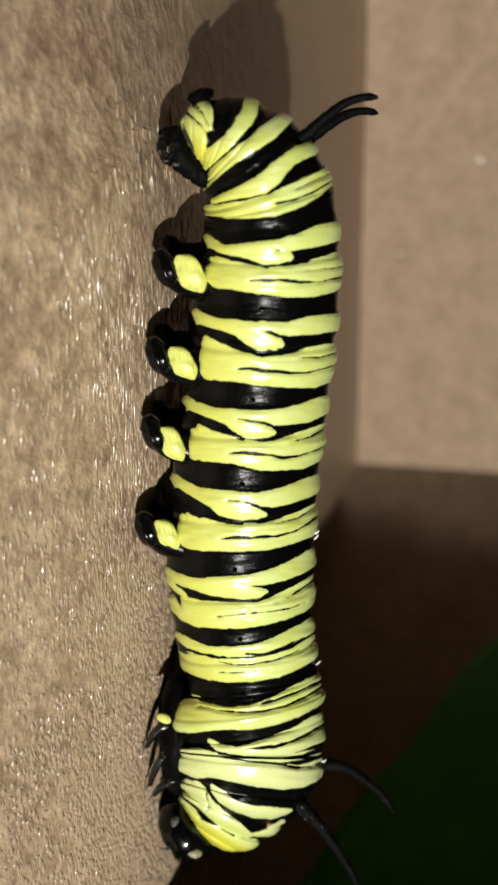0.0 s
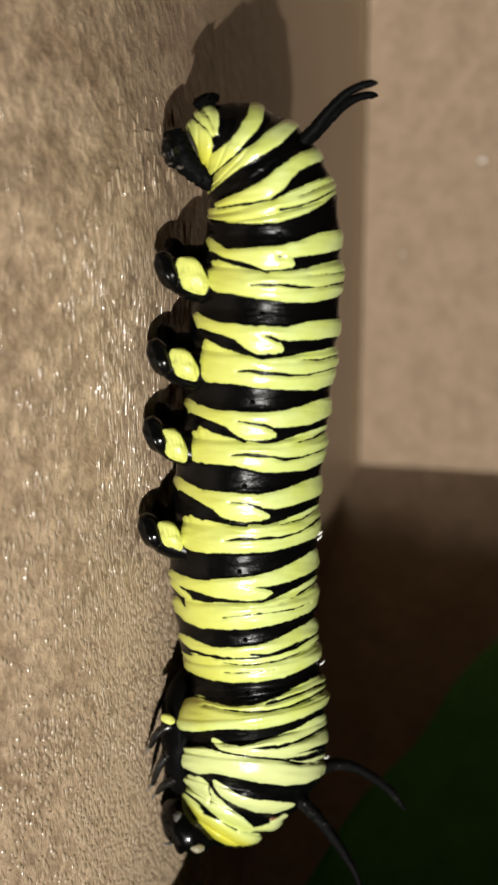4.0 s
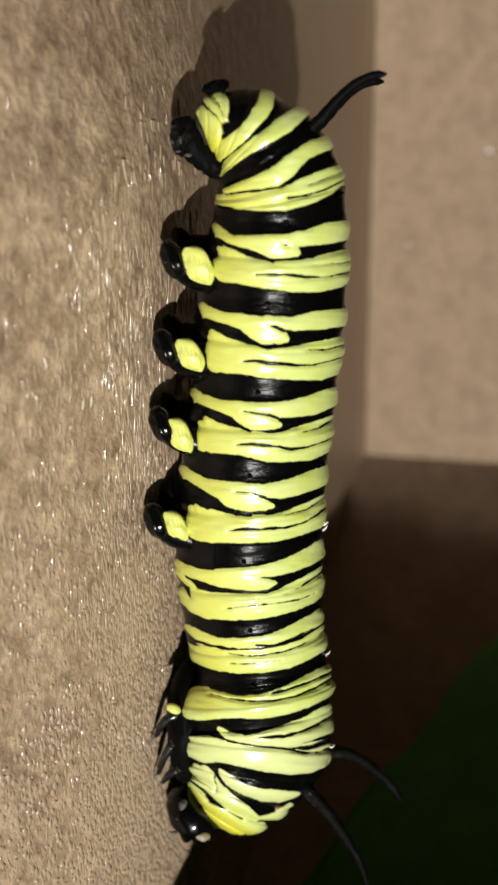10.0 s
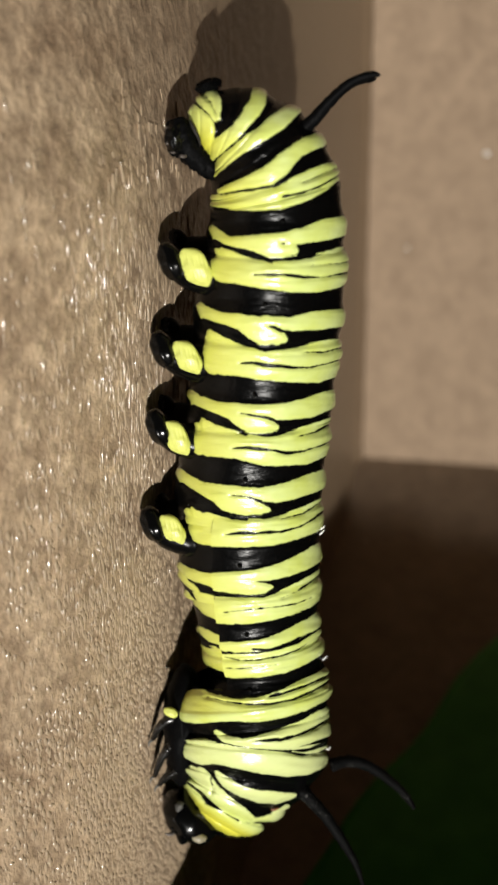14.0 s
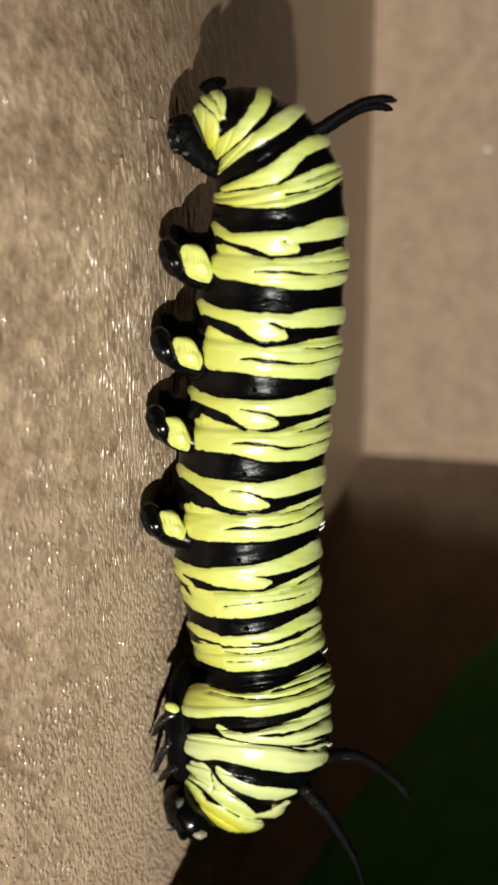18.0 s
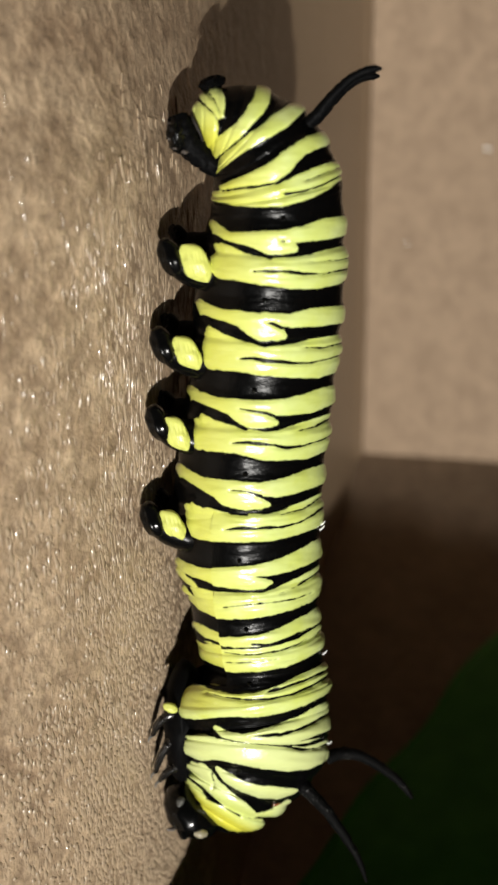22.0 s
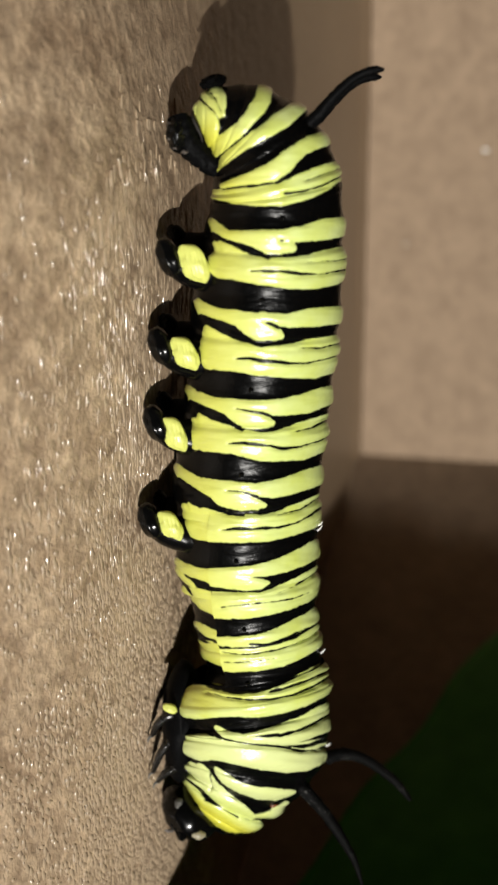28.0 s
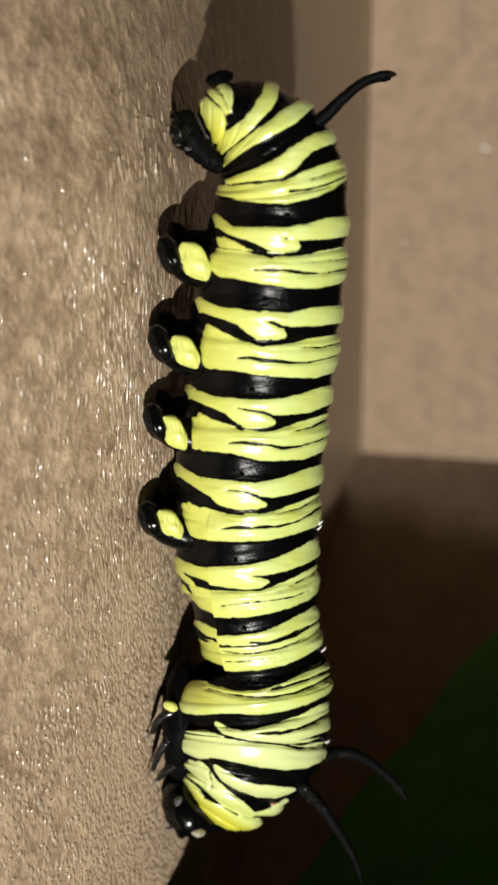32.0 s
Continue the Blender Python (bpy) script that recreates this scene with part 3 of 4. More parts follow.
def body_segment(parent, v0, v1, cap0=False, cap1=False, split=False):
    """One rigid ring of the body from v0 to v1; its ends tuck under the neighbours'. split: its belly side is a piece of its own that can slide under the rest."""
    sides = 224
    lap = 0.10 if v1 - v0 < 1.6 else 0.12
    a, b = v0 - (0 if cap0 else 0.02), v1 + (0 if cap1 else lap)
    length = np.hypot(*((line_at(b)[:2] + line_at(b)[2:4]) / 2 - (line_at(a)[:2] + line_at(a)[2:4]) / 2))
    rows = max(14, int(length / 1.6))
    ang = np.linspace(0, 2 * math.pi, sides, endpoint=False)
    q, s = -np.cos(ang), np.sin(ang)
    vs = list(np.linspace(a, b, rows))
    shrink = [1.0] * rows
    if cap0:
        extra = 12
        vs = [v0] * extra + vs
        shrink = [math.sin(math.pi / 2 * (i + 0.35) / extra) for i in range(extra)] + shrink
    if cap1:
        extra = 14
        vs = vs + [v1] * extra
        shrink = shrink + [math.cos(math.pi / 2 * (i + 0.65) / extra) for i in range(extra)]
    verts, stripe, tone = [], [], []
    for i, (v, k) in enumerate(zip(vs, shrink)):
        lx, ly, rx, ry, bow = line_at(v)
        c, h = np.array([(lx + rx) / 2, (ly + ry) / 2]), np.array([(rx - lx) / 2, (ry - ly) / 2])
        size = np.hypot(*h)
        ax = np.array([-h[1], h[0]]) / size
        swell = 1 + skin_relief(v, q) / size
        if not cap1 and v > v1:
            swell -= 0.055 * ((v - v1) / lap) ** 0.6
        push = 0.0
        if cap0 and k < 1:
            push = -math.sqrt(max(0, 1 - k * k)) * size * 0.32
        if cap1 and k < 1:
            push = math.sqrt(max(0, 1 - k * k)) * size * 0.30
        xy = c[:, None] + np.outer(h, q * k) + np.outer(ax, bow * s + push)
        far = np.where(s < 0, 40.0, 0.0)
        wobble = np.array([2.6 * noise.noise(Vector((px * 0.022, py * 0.05, fz))) + 1.5 * noise.noise(Vector((px * 0.07, py * 0.12, fz + 7))) + 0.9 * noise.noise(Vector((px * 0.2, py * 0.26, fz + 13)))
                           for px, py, fz in zip(xy[0], xy[1], far)])
        field = np.where(s > -0.3, lobe_field(xy[0], xy[1]) + 0.45 * wobble - 0.7, 4.0)
        if split and v > v1 + 0.02 and v1 > 10:
            field = np.maximum(field, 4.0)
        swell = swell - (3.6 if v < 3.8 or v > 10.2 else 2.4) * np.tanh(field / 5.0) / size
        lumpy = 1.8 if v < 10.5 else 3.4
        for j in range(sides):
            x, y = c + h * q[j] * swell[j] * k + ax * (bow * s[j] + push)
            w = noise.noise(Vector((xy[0][j] * 0.013, xy[1][j] * 0.045, far[j] + 5))) * lumpy + noise.noise(Vector((xy[0][j] * 0.03, xy[1][j] * 0.11, far[j]))) * 0.6
            verts.append(spot(x, y, size * 0.96 * s[j] * swell[j] * k + w * k * abs(s[j])) + Vector((w * q[j] * k * UNIT, 0, 0)))
        stripe.append(field)
        pale = np.clip((v - 10.6) / 1.2, 0, 1) * np.clip((14.9 - v) / 0.8, 0, 1) * 0.75
        warm = np.clip((v - 15.2) / 0.6, 0, 1) + 0.35 * math.exp(-((v + 1.6) / 1.0) ** 2)
        tone.append(np.full(sides, pale - warm) - 0.62 * np.clip(0.3 - q, 0, 1) * (1.0 if v < 10.6 else 0.25) + 0.12 * np.clip(q - 0.3, 0, 1))
    n = len(vs)
    faces = grid_faces(n, sides, True)
    if cap0:
        faces.append(tuple(range(sides))[::-1])
    if cap1:
        faces.append(tuple((n - 1) * sides + j for j in range(sides)))
    stripe, tone = np.concatenate(stripe).astype(np.float32), np.concatenate(tone).astype(np.float32)

    middle = sum(verts, Vector()) / len(verts)

    def piece(name, kept, owner, at, label="", tuck=None):
        used = sorted({i for f in kept for i in f})
        where = {i: k for k, i in enumerate(used)}
        co = [verts[i] - middle + (tuck(i) if tuck else Vector()) for i in used]
        me = mesh_from(name, co, [tuple(where[i] for i in f) for f in kept], SKIN)
        for key, data in (("stripe", stripe), ("tone", tone)):
            me.attributes.new(key, "FLOAT", "POINT").data.foreach_set("value", data[used])
        return part(name, me, owner, label, at)

    if not split:
        return piece("body_segment", faces, parent, middle)
    # degrees round the body past the crease
    turn = [(360 * j / sides + 180) % 360 - 180 for j in range(sides)]

    def past(i):
        return turn[i % sides] - 62

    back = piece("body_segment", [f for f in faces if not (turn[f[0] % sides] > -48 and past(f[0]) < 0)], parent, middle)
    piece("belly_fold", [f for f in faces if turn[f[0] % sides] > -48 and past(f[0]) < 16], back, Vector(), "creased belly side of a ring",
          lambda i: Vector((-0.8, 0, -3.2)) * UNIT * min(1.0, max(0.0, (past(i) + 1.7) / 16)))
    return back


caterpillar = tagged(new("caterpillar"), "yellow and black banded caterpillar clinging to the cardboard", "caterpillar")
caterpillar.matrix_world = CATERPILLAR
CUTS = (-3.0, 1.02, 2.98, 4.48, 5.48, 6.48, 7.48, 8.48, 9.48, 10.14, 11.82, 13.1, 17.0)
segments = []
for i in range(len(CUTS) - 1):
    segments.append(body_segment(caterpillar, CUTS[i], CUTS[i + 1], i == 0, i == len(CUTS) - 2, i in (6, 7, 8)))
folds = [sg.children[0] for sg in segments[6:9]]


# ---- legs, head, filaments ----
def lump(name, parent, at, axes, mat, label="", **kw):
    """A rounded part whose origin is its own place."""
    v, f = blob((0, 0, 0), axes, **kw)
    return part(name, mesh_from(name, v, f, mat), parent, label, at)


def stick(name, parent, ctrl, radii, mat, label="", n=20, sides=14, rough=0.08, origin=None):
    o = Vector(origin) if origin is not None else Vector(ctrl[0])
    pts = curve_points([Vector(c) - o for c in ctrl], n)
    rr = np.interp(np.linspace(0, 1, n), np.linspace(0, 1, len(radii)), radii)
    v, f = tube(pts, rr, sides, rough)
    return part(name, mesh_from(name, v, f, mat), parent, label, o)


def proleg(x, y, side, sx, sy, wide, tall):
    """Fleshy leg: black stalk with a ridged yellow shield at sx, sy and a dark foot pressed to the board."""
    c = 66 * side
    if side < 0:
        x, y, c = x + 18, y - 30, -26
    root = stick("proleg", caterpillar, [spot(x + 110, y + 26, c * 0.5), spot(x + 70, y + 24, c * 0.7), spot(x + 36, y + 18, c * 0.85), spot(x + 12, y + 8, c), spot(x - 2, y + 2, c)],
                 [42 * UNIT, 33 * UNIT, 27 * UNIT, 21 * UNIT, 15 * UNIT] if side > 0 else [46 * UNIT, 42 * UNIT, 36 * UNIT, 27 * UNIT, 15 * UNIT], BLACK if side > 0 else MATT, "glossy black fleshy leg with yellow shield", 26, 30, 0.05)
    o = root.location
    if side > 0:
        shield = lump("shield", root, spot(sx, sy, c + 12) - o, ((wide * UNIT, -7 * UNIT, 3 * UNIT), (-5 * UNIT, tall * UNIT, 0), (-2 * UNIT, 0, 13 * UNIT)), PAD,
                      "ridged yellow shield", rows=34, cols=64, rough=0.22, freq=1.3, power=0.92)
        for v in shield.data.vertices:
            v.co.z += 0.5 * UNIT * math.sin((v.co.x + v.co.y * 0.2) / UNIT * 1.05 + y) + 0.9 * UNIT * noise.noise(v.co / UNIT * 0.12)
    size = UNIT if side > 0 else 0.82 * UNIT
    foot = lump("foot", root, spot(x + 5, y - 1, c * 1.0) - o, ((23 * size, -6 * size, 0), (-6 * size, 31 * size, 0), (0, 0, 27 * size)), BLACK if side > 0 else MATT, "shiny black foot" if side > 0 else "black foot",
                rows=30, cols=44, rough=0.14, freq=1.6, power=0.95)
    lump("sole", foot, spot(x - 9, y - 16, c * 0.95) - o - foot.location, ((8 * UNIT, 3 * UNIT, 0), (-4 * UNIT, 13 * UNIT, 0), (0, 0, 16 * UNIT)), SOLE, "greyish gripping sole", rows=22, cols=32, rough=0.4, freq=3.0)
    return root


FEET = ((302, 459, 350, 468, 26, 29), (288, 615, 335, 627, 24, 26), (280, 752, 317, 770, 22, 28), (270, 922, 309, 930, 22, 25))
prolegs = [proleg(x, y, s, *shield) for x, y, *shield in FEET for s in (1, -1)]


def anal_proleg(side):
    """Clasping leg at the tail: a wrinkled black stump with a pale fold and a gripping foot."""
    c = 34 * side
    root = stick("hind_proleg", caterpillar, [spot(392, 300, c * 0.5), spot(364, 284, c * 0.7), spot(338, 254, c * 0.8), spot(324, 226, c * 0.8), spot(318, 206, c * 0.7)],
                 [14 * UNIT, 18 * UNIT, 21 * UNIT, 21 * UNIT, 15 * UNIT], MATT, "wrinkled black clasping hind leg", 30, 30, 0.3)
    o = root.location
    if side > 0:
        stick("fold", root, [spot(343, 206, c + 12) - o, spot(349, 220, c + 18) - o, spot(358, 238, c + 18) - o, spot(362, 252, c + 12) - o], [1 * UNIT, 2.6 * UNIT, 2 * UNIT, 1 * UNIT], SOLE, "pale edge of a skin fold", 18, 8, 0.3)
    foot = lump("foot", root, spot(316, 240, c * 1.1) - o, ((15 * UNIT, 8 * UNIT, 0), (-5 * UNIT, 26 * UNIT, 0), (0, 0, 20 * UNIT)), BLACK, "dark wrinkled foot", rows=26, cols=40, rough=0.3, freq=2.6)
    for x, y, a, b in ((302, 224, 3, 6), (303, 244, 3, 5), (312, 262, 6, 3), (330, 270, 6, 3)):
        lump("sole", foot, spot(x, y, c + 12) - o - foot.location, ((a * UNIT, 0, 0), (0, b * UNIT, 0), (0, 0, 4 * UNIT)), GREY, "grey gripping pad", rows=10, cols=14, rough=0.9, freq=4)
    return root


hind = [anal_proleg(s) for s in (1, -1)]
plate = lump("anal_plate", caterpillar, spot(380, 147), ((20 * UNIT, 6 * UNIT, 0), (-4 * UNIT, 10 * UNIT, 0), (0, 0, 34 * UNIT)), MATT, "rough black tail plate", rows=26, cols=44, rough=0.4, freq=5)


def true_leg(x, y, reach_x, reach_y, side):
    c = 34 * side
    root = stick("leg", caterpillar, [spot(x + 32, y - 6, c * 0.8), spot(x + 12, y - 12, c * 1.2), spot(x - 4, y - 4, c * 1.3)],
                 [13 * UNIT, 11 * UNIT, 8 * UNIT], LIMB, "thin jointed glossy black leg", 12, 14, 0.12)
    o = root.location
    shin = stick("shin", root, [spot(x - 4, y - 4, c * 1.3) - o, spot((x + reach_x) / 2 - 4, (y + reach_y) / 2 - 4, c * 1.25) - o, spot(reach_x, reach_y, c * 1.1) - o],
                 [8.5 * UNIT, 7.5 * UNIT, 4.5 * UNIT], LIMB, "", 10, 12, 0.15)
    stick("claw", shin, [spot(reach_x, reach_y, c * 1.1) - o - shin.location, spot(reach_x - 6, reach_y + 5, c) - o - shin.location, spot(reach_x - 8, reach_y + 13, c) - o - shin.location],
          [3.2 * UNIT, 2.4 * UNIT, 0.8 * UNIT], SCUFF, "hooked grey claw", 7, 8, 0.0)
    return root


legs = []
for x, y, tx, ty in ((296, 1276, 272, 1302), (304, 1322, 276, 1368), (314, 1366, 284, 1384)):
    for s in (1, -1):
        legs.append(true_leg(x + (0 if s > 0 else 8), y + (0 if s > 0 else -16), tx + (0 if s > 0 else 8), ty + (0 if s > 0 else -16), s))
under = lump("underside", caterpillar, spot(328, 1278, -10), ((40 * UNIT, 4 * UNIT, 0), (2 * UNIT, 122 * UNIT, 0), (0, 0, 74 * UNIT)), MATT, "black underside between the legs", rough=0.15, freq=2.5)
spur = lump("side_knob", caterpillar, spot(304, 1254, 66), ((13 * UNIT, -7 * UNIT, 0), (4 * UNIT, 8 * UNIT, 0), (0, 0, 8 * UNIT)), PAD, "small yellow knob", rough=0.12)

HEAD_AXES = ((40 * UNIT, 24 * UNIT, 0), (-38 * UNIT, 48 * UNIT, 0), (0, 0, 58 * UNIT))
head = lump("head", caterpillar, spot(341, 1439, 2), HEAD_AXES, SHELL, "glossy black head with a cream bar", rows=36, cols=56, rough=0.05, freq=2.4)


def on_head(a, b):
    """A place on the head: a across, b along its face, on the side that is seen."""
    d = Vector((a, b, math.sqrt(max(0.0, 1 - a * a - b * b))))
    return Vector(HEAD_AXES[0]) * d.x + Vector(HEAD_AXES[1]) * d.y + Vector(HEAD_AXES[2]) * d.z


stick("face_bar", head, [on_head(-0.10, -0.24) * 0.96, on_head(0.05, -0.42) * 0.95, on_head(0.2, -0.58) * 0.96], [4 * UNIT, 11 * UNIT, 6 * UNIT], PALE, "cream bar on the face", 12, 12, 0.1)
stick("cheek_mark", head, [on_head(0.06, 0.66) * 0.97, on_head(0.22, 0.76) * 0.96, on_head(0.38, 0.76) * 0.97], [3 * UNIT, 8 * UNIT, 4 * UNIT], SCUFF, "dull grey scuffed mark on the cheek", 12, 14, 0.5)
for k in range(5):
    lump("eyelet", head, on_head(-0.62 + 0.05 * math.sin(k * 1.6), 0.25 - 0.14 * k), ((3.2 * UNIT, 0, 0), (0, 3.2 * UNIT, 0), (0, 0, 3 * UNIT)), BLACK, rows=8, cols=10, rough=0.0)
p = on_head(-0.8, 0.0)
stick("feeler", head, [p, p + Vector((-9, 1, 4)) * UNIT, p + Vector((-15, 4, 5)) * UNIT], [4 * UNIT, 3 * UNIT, 1.4 * UNIT], GREY, "short stubby feeler", 8, 10, 0.0)
lump("jaw", head, on_head(-0.62, -0.22) * 0.85, ((10 * UNIT, 7 * UNIT, 0), (-7 * UNIT, 11 * UNIT, 0), (0, 0, 22 * UNIT)), BLACK, "", rows=10, cols=16, rough=0.12)


def filament(ctrl, radii, label, c, mat=None):
    f = stick("filament", caterpillar, [spot(x, y, k) for x, y, k in ctrl], [r * UNIT for r in radii], mat or MATT, label, 44, 18, 0.2)
    return f


REAR = ((505, 246), (536, 228), (560, 208), (588, 173), (620, 139), (653, 122), (678, 118))
REAR_FAR = ((505, 246), (536, 228), (560, 208), (588, 174), (619, 142), (648, 128), (670, 126))
rear = []
for c, line in ((26, REAR), (-22, REAR_FAR)):
    rear.append(filament([(x, y, c * (1 + 0.2 * i)) for i, (x, y) in enumerate(line)], (13, 17, 13, 11.5, 10.5, 9.5, 8.5, 7.5, 7, 6.5, 6, 1.5), "long black matt fleshy filament curving upwards", c))
near_feeler = filament([(520, 1384, 30), (545, 1404, 40), (580, 1442, 52), (612, 1488, 60), (634, 1526, 66), (648, 1566, 70)], (15, 13, 11.5, 10, 8, 6, 3), "long black dusty fleshy filament", 30, DUSTY)
far_feeler = filament([(560, 1336, -40), (586, 1330, -52), (620, 1338, -60), (655, 1362, -66), (682, 1388, -70), (702, 1418, -72)], (13, 12, 11, 10, 9, 8, 4), "long drooping dusty black filament", -40, DUSTY)

# small marks on the skin, each on the segment that carries it
def surface(v, q):
    lx, ly, rx, ry, bow = line_at(v)
    c, h = np.array([(lx + rx) / 2, (ly + ry) / 2]), np.array([(rx - lx) / 2, (ry - ly) / 2])
    s = math.sqrt(max(0, 1 - q * q))
    ax = np.array([-h[1], h[0]]) / np.hypot(*h)
    x, y = c + h * q + ax * bow * s
    return spot(x, y, np.hypot(*h) * 0.96 * s)


def holder(v):
    return segments[max(0, min(len(segments) - 1, int(np.searchsorted(CUTS, v) - 1)))]


for v, q in ((4.0, 0.1), (5.02, -0.05), (6.04, -0.08), (7.05, -0.06), (8.07, -0.08), (9.08, -0.05), (10.12, -0.10)):
    sg = holder(v)
    lump("spiracle", sg, surface(v, q) - sg.location, ((4.5 * UNIT, 0, 0), (0, 3.6 * UNIT, 0), (0, 0, 3 * UNIT)), BLACK, "tiny black breathing hole", rows=8, cols=12, rough=0.1)
random.seed(5)
for v, q in ((7.80, 0.99), (7.86, 0.985), (9.95, 0.99), (11.9, 0.99)):
    sg = holder(v)
    p = surface(v, q) - sg.location
    stick("bristle", sg, [p, p + Vector((4, 2 + random.uniform(-3, 3), 2)) * UNIT, p + Vector((8, 6 + random.uniform(-4, 4), 3)) * UNIT],
          [2.2 * UNIT, 1.6 * UNIT, 0.6 * UNIT], WHITE, "short white bristle", 6, 6, 0.0)
amber = lump("amber_spot", segments[-1], spot(495, 1424, 50) - segments[-1].location, ((13 * UNIT, 4 * UNIT, -6 * UNIT), (-2 * UNIT, 6 * UNIT, 0), (0, 0, 5 * UNIT)), AMBER, "small amber spot", rough=0.2)


# ---- the leaf in the shade of the box side ----
def build_leaf():
    """A long broad leaf hanging tip down beside the box side."""
    leaf = tagged(new("leaf"), "broad dark green leaf in deep shade beside the cardboard", "leaf")
    leaf.matrix_world = Matrix.Translation((0.0346, -0.0179, 0.0551)) @ pose(0, 0, 0, 15.1) @ pose(0, 0, 0, 0, -24)
    n, m, length, half = 70, 36, 0.118, 0.0222
    verts = []
    for side in (0.0, 0.0003):
        for i in range(n):
            u = i / (n - 1)
            w = half * (math.sin(math.pi * min(1, max(0, u)) ** 0.9) ** 0.07) * (1 + 0.02 * math.sin(u * 34))
            for j in range(m):
                k = 2 * j / (m - 1) - 1
                cup = 0.01 * abs(k) * half + 0.00008 * math.sin(k * 3 + u * 26) + 0.00006 * math.cos(abs(k) * 9 - u * 60)
                verts.append((k * w, cup + side, (u - 0.5) * length))
    f = grid_faces(n, m, False)
    f = f + [tuple(i + n * m for i in q[::-1]) for q in f]
    for i in range(n - 1):
        for c in (0, m - 1):
            a, b = i * m + c, (i + 1) * m + c
            f.append((a, b, b + n * m, a + n * m))
    part("blade", mesh_from("blade", verts, f, LEAF), leaf)
    v, q = tube([(0, 0.0002, (u - 0.5) * length) for u in np.linspace(0, 1.12, 40)], np.linspace(0.0002, 0.0005, 40), 10, 0.05)
    part("midrib", mesh_from("midrib", v, q, RIB), leaf, "pale green midrib")
    return leaf


build_leaf()


# ---- loose paper fibres on the lit board ----
def build_fibres():
    rng = random.Random(11)
    verts, faces = [], []
    for n_th in range(27000):
        y, z = rng.uniform(-0.02, 0.07), (rng.gauss(0.0895, 0.0045) if rng.random() < 0.45 else rng.uniform(0.080, 0.116))
        if rng.random() < (y - 0.008) / 0.044:
            continue
        tuft = 0.46 + 1.4 * noise.noise(Vector((y * 170, z * 260, 1.7)))
        near_head = min(1.0, max(0.0, (0.034 - y) / 0.02))
        if rng.random() > tuft + (0.55 if z < 0.0935 else 0.0) + 0.3 * near_head:
            continue
        x = wall_x(z, y) + wave(y, z)
        slope = (wall_x(z + 0.0005, y) - wall_x(z - 0.0005, y)) / 0.001
        out = Vector((1, 0, -slope)).normalized()
        along = (Vector((0, 1, 0)) + Vector((slope, 0, 1)).normalized() * rng.gauss(0, 0.09)).normalized()
        ln, r = rng.uniform(0.0004, 0.0014), 0.00004 + (0.00011 + 0.00006 * near_head) * rng.random() ** 2.3
        if n_th % 9 == 0 or (n_th % 4 == 1 and near_head > 0.3 and z > 0.0935):
            ln, r = rng.uniform(0.0006, 0.0015), rng.uniform(0.00008, 0.00015) + 0.00003 * near_head
        if n_th % 5 == 0 and z < 0.0935:
            ln, r = rng.uniform(0.0006, 0.0024), rng.uniform(0.00005, 0.0001)
        r *= 1.2
        ln *= 1 - 0.35 * near_head
        mid = Vector((x, y, z)) - out * r * (0.36 - 0.04 * near_head)
        bend = out * rng.uniform(0, 0.000008) + out.cross(along) * rng.gauss(0, 0.00002)
        pts = [mid - along * ln * 0.5, mid + bend, mid + along * ln * 0.5]
        side = out.cross(along)
        n = len(verts)
        for k, p in enumerate(pts):
            w = r * (1.0 if k == 1 else 0.6 - 0.15 * near_head)
            verts += [p + side * w * 1.6, p + out * w * (0.72 + 0.18 * near_head), p - side * w * 1.6, p - out * w]
        for k in (0, 4):
            for j in range(4):
                faces.append((n + k + j, n + k + (j + 1) % 4, n + k + 4 + (j + 1) % 4, n + k + 4 + j))
    tagged(new("paper_fibres", mesh_from("paper_fibres", verts, faces, FIBRE)), "shiny loose paper fibres on the brown cardboard", "fibres", kind="stuff")


build_fibres()


# ---- specks of pale lint ----
def lint(x, y, z, size):
    v, f = blob((0, 0, 0), ((size, 0.2 * size, 0), (0, 0.7 * size, 0), (0, 0, 0.5 * size)), 8, 12, 0.6, 3.0)
    strand, sf = tube(curve_points([(-1.6 * size, 0.3 * size, 0.2 * size), (0, 0.8 * size, 0.6 * size), (2.2 * size, -0.6 * size, 0.2 * size)], 12), [size * 0.12] * 12, 6)
    ob = tagged(new("lint", mesh_from("lint", *joined((v, f), (strand, sf)), WHITE)), "tiny pale speck of lint on the cardboard", "lint", "specks of lint")
    ob.location = (x, y, z + 0.4 * size)


lint(0.0160, 0.0425, 0.0, 0.00030)
lint(0.0060, 0.0300, 0.0, 0.00016)
lint(0.0036, -0.0066, 0.0160, 0.00010)


